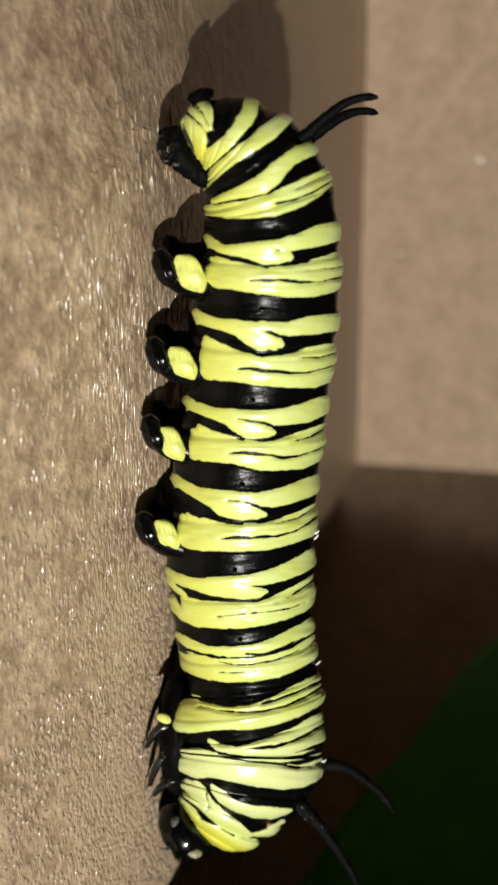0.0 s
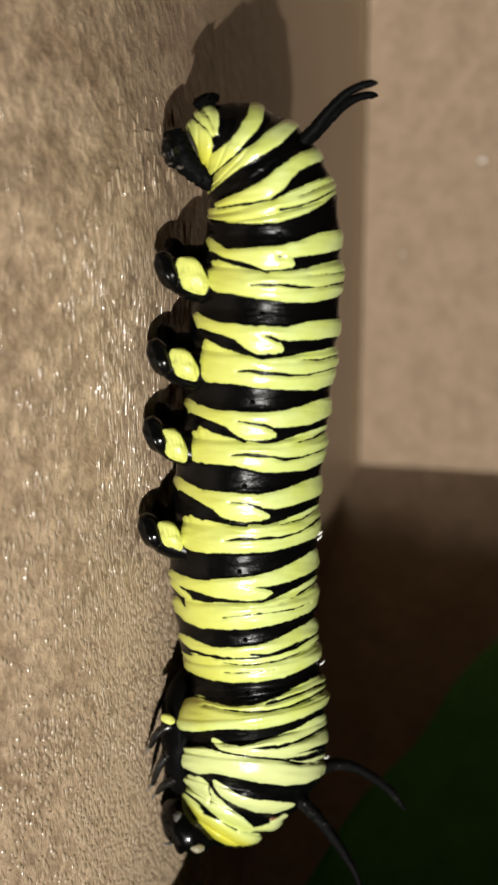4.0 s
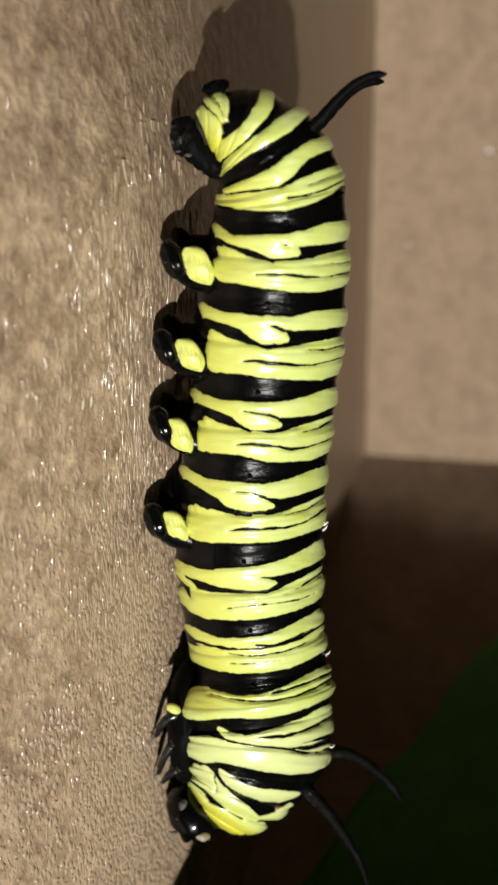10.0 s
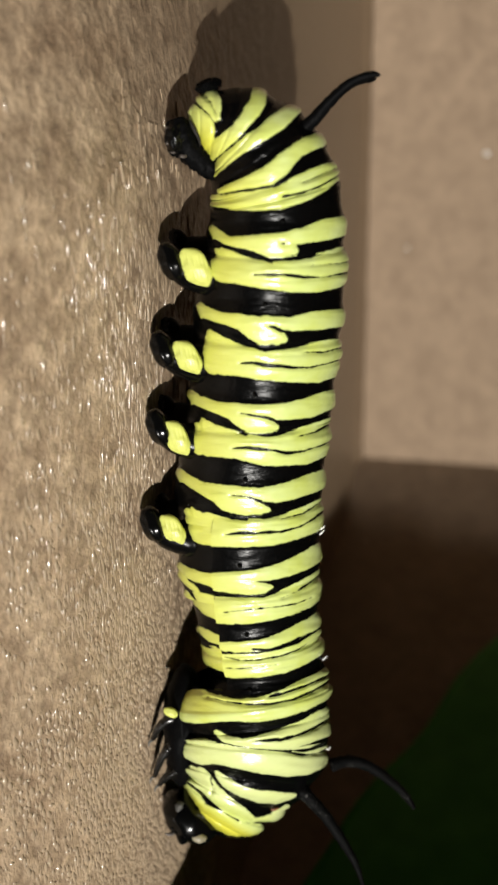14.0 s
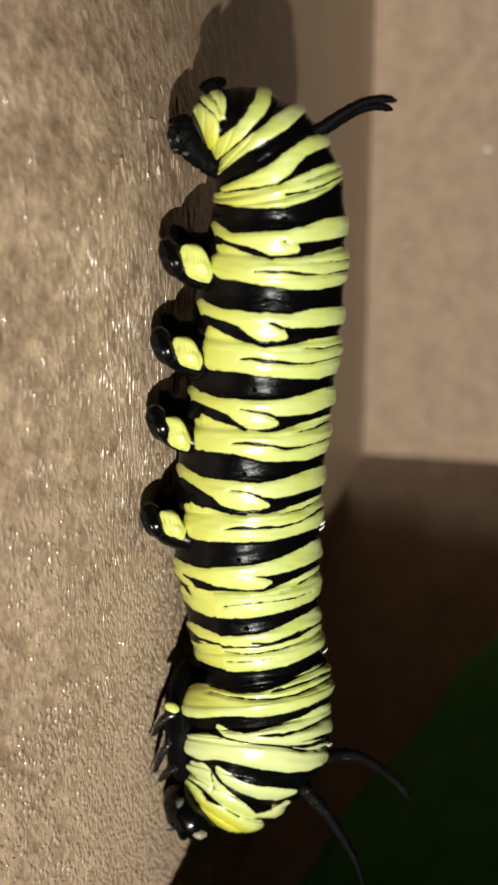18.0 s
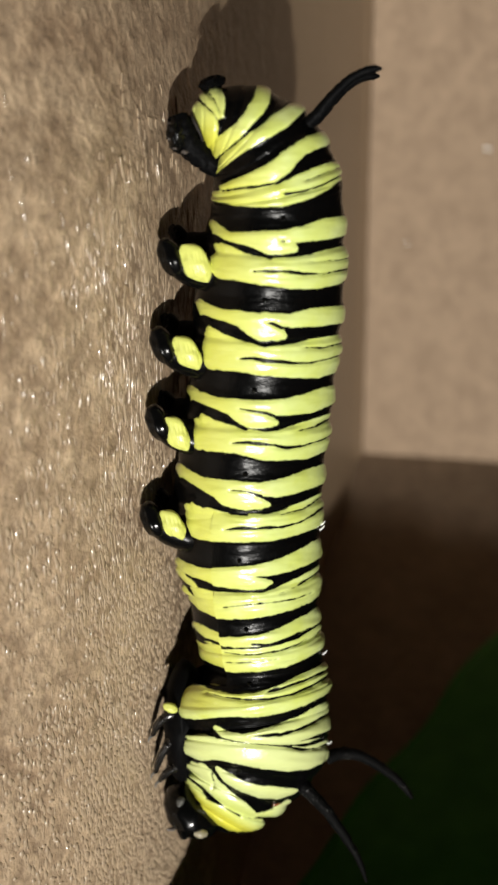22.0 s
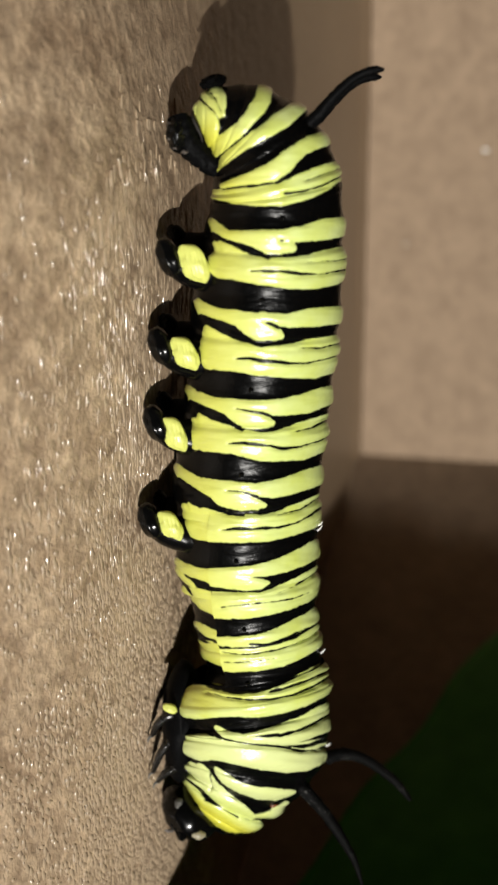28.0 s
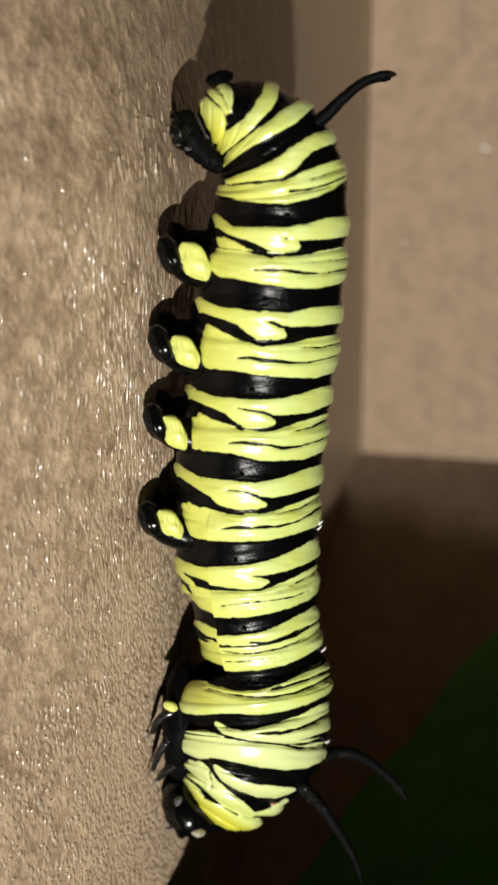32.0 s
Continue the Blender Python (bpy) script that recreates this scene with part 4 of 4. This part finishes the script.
# ---- what moves: the body's slow pulsing and the filaments ----
def motions():
    # seconds, shift to the right, shift down (drawing units) of points along the body
    tail = [
        (0, -10, 4), (0.5, -7, 3), (1, -7, 1), (1.5, -4, 6), (2, -5, 4), (2.5, -5, 0), (3, -2, 5),
        (3.5, -6, 9), (5.5, 3, 6), (6, -2, 2), (6.5, 4, 1), (7, 0, 5), (7.5, 1, 5), (8, -1, 5),
        (8.5, -3, 5), (9, -4, 5), (9.5, -6, 5), (10, 1, 4), (10.5, 2, 2), (11, 3, 1), (11.5, 2, 2),
        (12, 2, -1), (12.5, 1, 1), (13, 0, 0), (13.5, 1, 0), (14, -7, -2), (14.5, -1, 4), (16.5, 2, 1),
        (17, 2, -1), (17.5, 2, 2), (18, -1, 3), (18.5, 1, 4), (19, 3, -1), (19.5, 1, 4), (20, -1, -6),
        (20.5, 1, 5), (21, -1, -2), (21.5, -4, 5), (22, -1, 2), (22.5, -3, 5), (23, -1, 3), (23.5, 4, 5),
        (24, 1, 5), (24.5, 4, -2), (25, 0, 5), (25.5, 3, 3), (27.5, 2, 5), (28, 3, -2), (28.5, 6, 3),
        (29, 4, 3), (29.5, 4, 3), (30, 4, 2), (30.5, 7, -4), (31, 3, 4), (31.5, 5, 1), (32, 14, -4)]
    s5 = [
        (0, 2, -3), (0.5, 2, 0), (1, 0, 0), (1.5, 2, 3), (2, 2, 1), (2.5, -4, 0), (3, 0, 5),
        (3.5, 0, 6), (5.5, 3, 5), (6, 1, 2), (6.5, 0, 2), (7, 1, 3), (7.5, 0, 5), (8, -3, 5),
        (8.5, -5, 5), (9, -5, 4), (9.5, -6, 3), (10, -1, 4), (10.5, -1, 1), (11, 1, 0), (11.5, 4, 1),
        (12, 2, -3), (12.5, 2, -1), (13, 0, 0), (13.5, 3, -2), (14, 0, -2), (14.5, 2, 2), (16.5, 1, -1),
        (17, 1, -1), (17.5, 1, 0), (18, 1, 0), (18.5, 2, 2), (19, 0, 0), (19.5, 0, 2), (20, -1, -5),
        (20.5, 2, 1), (21, 1, -2), (21.5, -3, 3), (22, -1, 1), (22.5, -1, 5), (23, -1, 0), (23.5, 2, 2),
        (24, -2, 3), (24.5, -1, -1), (25, 0, 3), (25.5, 3, -1), (27.5, 0, 1), (28, -1, -2), (28.5, -2, 3),
        (29, 0, 1), (29.5, 2, 0), (30, -2, 2), (30.5, -2, -1), (31, 0, 3), (31.5, 2, 0), (32, 5, -1)]
    s6 = [
        (0, 6, -2), (0.5, 3, -1), (1, 1, -3), (1.5, 3, 0), (2, 2, -2), (2.5, -5, -1), (3, -1, 1),
        (3.5, -1, 1), (5.5, 5, 2), (6, 2, -1), (6.5, -2, 0), (7, 1, 0), (7.5, 0, 1), (8, -4, 1),
        (8.5, -5, 1), (9, -7, 1), (9.5, -6, 2), (10, -1, 1), (10.5, -1, 1), (11, 1, 0), (11.5, 2, -1),
        (12, 4, -3), (12.5, 3, -1), (13, 0, 0), (13.5, 2, -2), (14, 0, -1), (14.5, 2, 0), (16.5, 3, -1),
        (17, -2, -1), (17.5, 1, 0), (18, -2, 0), (18.5, 2, 0), (19, -5, 0), (19.5, -1, 1), (20, -3, -3),
        (20.5, 0, 1), (21, 1, -2), (21.5, -3, 1), (22, -1, 0), (22.5, -1, 2), (23, -2, -2), (23.5, -2, 2),
        (24, -3, 2), (24.5, -4, -1), (25, -1, 1), (25.5, 1, -1), (27.5, 0, -1), (28, -4, -2), (28.5, -2, 2),
        (29, 0, -1), (29.5, -1, 0), (30, 0, -1), (30.5, -4, 0), (31, 0, 1), (31.5, 1, -1), (32, -1, 1)]
    s7 = [
        (0, 4, -1), (0.5, 1, -1), (1, -2, 0), (1.5, 3, 1), (2, 2, -1), (2.5, -6, 0), (3, -1, 1),
        (3.5, 1, 1), (5.5, 4, -1), (6, 2, -4), (6.5, -2, -2), (7, 2, -3), (7.5, 1, -2), (8, -3, -1),
        (8.5, -2, -1), (9, -5, -1), (9.5, -5, 0), (10, 1, -1), (10.5, 1, -1), (11, 2, -2), (11.5, 3, -3),
        (12, 2, -2), (12.5, 3, 0), (13, 0, 0), (13.5, 2, 0), (14, -1, -1), (14.5, 2, -2), (16.5, 1, -3),
        (17, -3, -2), (17.5, 2, -2), (18, -3, -2), (18.5, 3, -3), (19, -6, -2), (19.5, 1, -1), (20, -3, -3),
        (20.5, 0, -2), (21, 0, -4), (21.5, -1, -2), (22, -2, -2), (22.5, 0, -2), (23, -1, -3), (23.5, -4, -2),
        (24, -2, -2), (24.5, -6, -3), (25, 1, -2), (25.5, -1, -2), (27.5, 2, -4), (28, -5, -4), (28.5, 0, -2),
        (29, 2, -2), (29.5, -2, -2), (30, 1, -3), (30.5, -5, -2), (31, 0, -1), (31.5, 1, -2), (32, -5, -2)]
    s8 = [
        (0, 1, -1), (0.5, 0, 0), (1, -5, 4), (1.5, 2, 1), (2, 2, 1), (2.5, -6, 2), (3, 0, 0),
        (3.5, 3, 1), (5.5, 1, 1), (6, 1, 0), (6.5, -5, 1), (7, 2, -2), (7.5, 1, -1), (8, -3, -1),
        (8.5, -1, 1), (9, -4, 1), (9.5, -3, 0), (10, 0, -1), (10.5, -1, -1), (11, 2, 0), (11.5, 3, -1),
        (12, 1, -2), (12.5, 1, 0), (13, 0, 0), (13.5, 2, -1), (14, -3, 2), (14.5, 2, -1), (16.5, -1, 0),
        (17, -7, 1), (17.5, 1, -1), (18, -6, 1), (18.5, 2, 0), (19, -6, 2), (19.5, 1, 0), (20, -6, 1),
        (20.5, -1, 1), (21, -1, -1), (21.5, -1, -1), (22, -2, 0), (22.5, 0, 0), (23, -3, -1), (23.5, -5, 1),
        (24, -2, 1), (24.5, -6, 1), (25, 1, -1), (25.5, -2, 0), (27.5, 0, -1), (28, -6, 0), (28.5, -1, 0),
        (29, -1, 0), (29.5, -5, 2), (30, -1, -1), (30.5, -8, 2), (31, -1, 1), (31.5, -2, 0), (32, -6, 3)]
    s9 = [
        (0, 0, -2), (0.5, -1, 0), (1, -6, -1), (1.5, 2, -2), (2, -1, 1), (2.5, -5, -1), (3, -1, -1),
        (3.5, 4, -1), (5.5, 3, 0), (6, 1, -1), (6.5, -2, -4), (7, 3, -2), (7.5, 2, -1), (8, 0, -1),
        (8.5, 0, -1), (9, -2, 0), (9.5, -2, 0), (10, 1, -1), (10.5, 1, -1), (11, 1, 0), (11.5, 3, -1),
        (12, 1, 0), (12.5, 0, 0), (13, 0, 0), (13.5, 2, -1), (14, 0, 0), (14.5, 2, -1), (16.5, 0, 2),
        (17, -5, -2), (17.5, 2, -1), (18, -3, -2), (18.5, 3, 0), (19, -4, -1), (19.5, 2, 0), (20, -5, 3),
        (20.5, 1, -1), (21, -1, 1), (21.5, 2, 0), (22, -2, 0), (22.5, 3, -1), (23, 0, 1), (23.5, -3, -3),
        (24, -1, 0), (24.5, -3, 0), (25, 2, -1), (25.5, -3, 0), (27.5, 2, -1), (28, -3, -2), (28.5, 2, -2),
        (29, 0, 0), (29.5, -2, -3), (30, 1, -1), (30.5, -6, -1), (31, 3, -2), (31.5, 1, -2), (32, -5, -2)]
    s10 = [
        (0, -4, -1), (0.5, -6, -3), (1, -8, -2), (1.5, -6, -6), (2, -8, -5), (2.5, -8, -4), (3, -6, -6),
        (3.5, -3, -4), (5.5, 1, 0), (6, -4, -3), (6.5, -4, -2), (7, -4, -5), (7.5, -3, -4), (8, -1, -3),
        (8.5, -2, -2), (9, -2, 0), (9.5, 0, 0), (10, 0, -1), (10.5, 1, -2), (11, 1, -1), (11.5, 3, -2),
        (12, 0, 0), (12.5, 0, 0), (13, 0, 0), (13.5, 0, -1), (14, -2, 2), (14.5, -4, -6), (16.5, -3, -3),
        (17, -5, -6), (17.5, 1, -4), (18, -1, -3), (18.5, 0, -3), (19, -5, -6), (19.5, 0, -4), (20, -3, 0),
        (20.5, -2, -4), (21, -3, -1), (21.5, 0, -4), (22, -2, -1), (22.5, 1, -3), (23, 0, -2), (23.5, -4, -8),
        (24, -1, -4), (24.5, -3, -3), (25, 2, -5), (25.5, -1, 0), (27.5, 1, -3), (28, -2, -4), (28.5, -2, -4),
        (29, -1, -4), (29.5, 0, -2), (30, -1, -6), (30.5, -2, -3), (31, 0, -4), (31.5, -1, -5), (32, 1, -2)]
    s11 = [
        (0, -1, 1), (0.5, -4, 2), (1, -2, 1), (1.5, -2, 2), (2, -3, 1), (2.5, 1, -1), (3, -4, -1),
        (3.5, -2, 1), (5.5, 2, 1), (6, -1, 0), (6.5, 5, -1), (7, -1, 0), (7.5, -2, -1), (8, -2, -1),
        (8.5, -2, -1), (9, -1, 0), (9.5, 0, 0), (10, 0, -1), (10.5, 1, -2), (11, 1, -1), (11.5, 3, -2),
        (12, 0, 0), (12.5, -1, 0), (13, 0, 0), (13.5, 0, -1), (14, 1, 0), (14.5, -2, -1), (16.5, -3, 0),
        (17, 6, 0), (17.5, -1, -2), (18, 5, -1), (18.5, 0, 0), (19, 2, -3), (19.5, -1, -2), (20, 0, 1),
        (20.5, 1, -2), (21, -1, -1), (21.5, -2, -2), (22, -1, -1), (22.5, 0, -3), (23, -1, -1), (23.5, 5, -4),
        (24, -1, -2), (24.5, 1, -4), (25, 1, -3), (25.5, 0, -2), (27.5, 0, -4), (28, 6, -2), (28.5, 0, -4),
        (29, 0, -2), (29.5, 8, -2), (30, 0, -3), (30.5, 4, -3), (31, 3, -3), (31.5, 2, -2), (32, 7, -4)]
    s12 = [
        (0, 1, 4), (0.5, -3, 3), (1, -2, 1), (1.5, -1, 3), (2, 0, 2), (2.5, -2, -3), (3, -1, 0),
        (3.5, 0, 1), (5.5, 1, 0), (6, -1, -2), (6.5, -1, -4), (7, 0, 0), (7.5, -2, -1), (8, -2, -1),
        (8.5, 0, -1), (9, -1, -2), (9.5, -2, -2), (10, 0, -1), (10.5, 1, -2), (11, 1, -1), (11.5, 3, 0),
        (12, 1, 1), (12.5, 1, 1), (13, 0, 0), (13.5, 0, 1), (14, -1, -2), (14.5, 0, 0), (16.5, -1, 1),
        (17, -2, -5), (17.5, 1, -2), (18, 0, -4), (18.5, 0, -1), (19, 0, -5), (19.5, 0, 0), (20, 0, -1),
        (20.5, 1, -2), (21, 0, -2), (21.5, 0, -2), (22, -1, -3), (22.5, 2, -3), (23, 0, -3), (23.5, 1, -7),
        (24, -1, -4), (24.5, -2, -7), (25, 1, -4), (25.5, 0, -3), (27.5, 1, -4), (28, 1, -5), (28.5, -2, -6),
        (29, 0, -4), (29.5, 0, -7), (30, 0, -5), (30.5, 0, -6), (31, 1, -4), (31.5, 1, -4), (32, -1, -7)]
    head_sway = [
        (0, 1, 13), (0.5, 1, 4), (1, -1, 1), (1.5, 1, 1), (2, 0, -1), (2.5, -1, -2), (3, 0, -2),
        (3.5, -1, 0), (5.5, 1, -2), (6, -1, -6), (6.5, -2, -2), (7, 0, -4), (7.5, 0, -3), (8, 1, -3),
        (8.5, 0, -3), (9, 0, -6), (9.5, 1, -4), (10, -1, -2), (10.5, 0, -4), (11, -1, -1), (11.5, 0, 1),
        (12, 0, 4), (12.5, 0, 1), (13, 0, 0), (13.5, -1, 1), (14, -2, -6), (14.5, -1, -4), (16.5, -1, -4),
        (17, 0, -3), (17.5, 1, -6), (18, -2, -5), (18.5, 1, -5), (19, -1, -6), (19.5, 1, -5), (20, -2, -5),
        (20.5, 0, -5), (21, 0, -6), (21.5, 1, -5), (22, 0, -7), (22.5, 1, -5), (23, -1, -7), (23.5, 0, -6),
        (24, 0, -8), (24.5, -1, -8), (25, 0, -7), (25.5, 0, -6), (27.5, 1, -7), (28, 0, -6), (28.5, 0, -7),
        (29, 1, -6), (29.5, 0, -5), (30, 0, -7), (30.5, -1, -7), (31, -1, -6), (31.5, 0, -7), (32, -1, -7)]
    far_tip = [
        (5.5, 21, -7), (6, 29, -7), (6.5, 35, 6), (7, 23, -5), (7.5, 16, -8), (8, 14, -7), (8.5, 9, -3),
        (9, 9, -5), (9.5, 9, -4), (10, 3, -3), (10.5, 2, -4), (11, -1, -4), (11.5, 0, -1), (12, 6, 2),
        (12.5, 1, -1), (13, 0, 0), (13.5, -2, 4), (14, 36, 11), (14.5, 17, 0), (16.5, 27, -1), (17, 32, 7),
        (17.5, 22, -5), (18, 26, 4), (18.5, 22, -5), (19, 37, 7), (19.5, 23, -3), (20, 30, 4), (20.5, 22, -2),
        (21, 24, -4), (21.5, 18, -8), (22, 29, -1), (22.5, 21, -4), (23, 25, 0), (23.5, 29, 7), (24, 21, -6),
        (24.5, 31, 5), (25, 19, -8), (25.5, 25, 0), (27.5, 17, -8), (28, 28, 3), (28.5, 14, 0), (29, 20, -4),
        (29.5, 21, 6), (30, 15, -8), (30.5, 28, 7), (31, 13, -2), (31.5, 15, -3), (32, 23, 7)]
    # seconds, slope of the two rear filaments in degrees
    rear_slope = [
        (0, 27.5, 21), (1, 39, 38), (2, 41, 39), (3, 39, 37), (5.5, 35, 26), (6, 40, 38), (6.5, 26, 22),
        (7, 39, 37), (8, 38, 36), (9, 36, 34), (10, 35, 33), (11, 37, 35), (12, 40, 38), (13, 37, 35),
        (14, 34, 34), (14.5, 41, 39), (16.5, 37, 35), (17, 23, 21), (18, 20, 17), (19, 30, 30), (20, 34, 32),
        (20.5, 31, 29), (21, 38, 36), (22, 36, 34), (23, 36, 34), (24, 37, 35), (25, 37, 35), (25.5, 37, 35),
        (27.5, 38, 36), (28, 35, 33), (29, 37, 35), (30, 36, 35), (31, 30, 29), (32, 30, 30)]
    stations = ((262, tail), (440, s5), (590, s6), (750, s7), (890, s8), (1030, s9), (1210, s10), (1290, s11), (1330, s12), (1450, head_sway))
    heights = [h for h, _ in stations]

    def shift(i, h):
        dx = np.interp(h, heights, [rows[i][1] for _, rows in stations])
        dy = np.interp(h, heights, [rows[i][2] for _, rows in stations])
        return dx, dy

    def carried_rows(ob, h, share=1.0, roll=0.0):
        rest = ob.location.copy()
        rows = []
        for i in range(len(tail)):
            dx, dy = shift(i, h)
            ahead, behind = shift(i, min(h + 70, 1450)), shift(i, max(h - 70, 200))
            turn = math.degrees((ahead[0] - behind[0]) / 140)
            rows.append((tail[i][0], pose(*(rest + Vector((dx * (1 - roll), -dy, 0)) * UNIT * share), 0, math.degrees(roll * dx / 125), turn * share * (1 - roll))))
        return rows

    for sg in segments:
        h = 784 - sg.location.y / UNIT
        walk(sg, carried_rows(sg, h, 1.0, 0.75 * min(1.0, max(0.0, (h - 420) / 120)) * min(1.0, max(0.0, (1300 - h) / 120))))
    for leg in prolegs:
        walk(leg, carried_rows(leg, 784 - leg.location.y / UNIT, 0.35))
    for leg in hind:
        walk(leg, carried_rows(leg, 262, 0.5))
    walk(plate, carried_rows(plate, 262))
    for ob in [head, under, spur, *legs]:
        walk(ob, carried_rows(ob, 784 - ob.location.y / UNIT, 1.0 if ob is head else 0.5))
    walk(near_feeler, carried_rows(near_feeler, 1385))

    when = [r[0] for r in tail]
    # how far the belly is drawn in at the fifth and the last ring, 0 to 1
    drawn_in = [
        (0, 0, 0.1), (0.5, 0.1, 0.5), (1, 0.9, 0.8), (1.5, 0.1, 0.2), (2, 0.2, 0.8), (2.5, 0.7, 0.9), (3, 0, 0.1), (3.5, 0, 0.1), (5.5, 0, 0.1), (6, 0.3, 0.8),
        (6.5, 0.8, 0.5), (7, 0.1, 0.6), (7.5, 0, 0.1), (8, 0, 0), (8.5, 0, 0), (9, 0, 0), (9.5, 0, 0), (10, 0, 0.1), (10.5, 0, 0.1), (11, 0.1, 0.7),
        (11.5, 0, 0.2), (12, 0.2, 0.6), (12.5, 0, 0), (13, 0, 0), (13.5, 0, 0.1), (14, 1, 1), (14.5, 0, 0.2), (16.5, 0.2, 0.7), (17, 0.4, 0.5), (17.5, 0, 0.1),
        (18, 0.3, 0.5), (18.5, 0, 0.6), (19, 0.5, 0.6), (19.5, 0, 0.3), (20, 1, 1), (20.5, 0, 0.2), (21, 0.3, 0.8), (21.5, 0, 0.1), (22, 0.7, 0.8), (22.5, 0, 0.1),
        (23, 0.3, 0.8), (23.5, 0.2, 0.4), (24, 0, 0.1), (24.5, 1, 1), (25, 0, 0), (25.5, 0.9, 0.9), (27.5, 0, 0.1), (28, 0.9, 1), (28.5, 0.1, 0.3), (29, 0.1, 0.5),
        (29.5, 0.5, 0.6), (30, 0, 0.2), (30.5, 0.9, 1), (31, 0.1, 0.4), (31.5, 0, 0.3), (32, 0.9, 1)]
    for ob, fifth, last in zip(folds, (11, 18, 0), (0, 13, 33)):
        rest = ob.location.copy()
        walk(ob, [(t, pose(*(rest + Vector((fifth * a + last * b, 0, -0.2 * (fifth * a + last * b))) * UNIT))) for t, a, b in drawn_in])
    for ob, column in zip(rear, (1, 2)):
        rest = ob.location.copy()
        rows = []
        for row in rear_slope:
            dx, dy = shift(when.index(row[0]), 262)
            rows.append((row[0], pose(*(rest + Vector((dx, -dy, 0)) * UNIT), 0, 0, row[column] - 37)))
        walk(ob, rows)
    rest = far_feeler.location.copy()
    rows = []
    for t, dx, dy in [(0, 5, -2), (1.5, 22, -4), (3.5, 20, -3)] + far_tip:
        bx, by = shift(when.index(t), 1340)
        was, now = Vector((142, -82)), Vector((142 + dx, -82 - dy))
        out = now.normalized() * (now.length - was.length)
        rows.append((t, pose(*(rest + Vector((bx + out.x, out.y - by, 0)) * UNIT), 0, 0, math.degrees(was.angle_signed(now) * -1))))
    walk(far_feeler, rows)


motions()
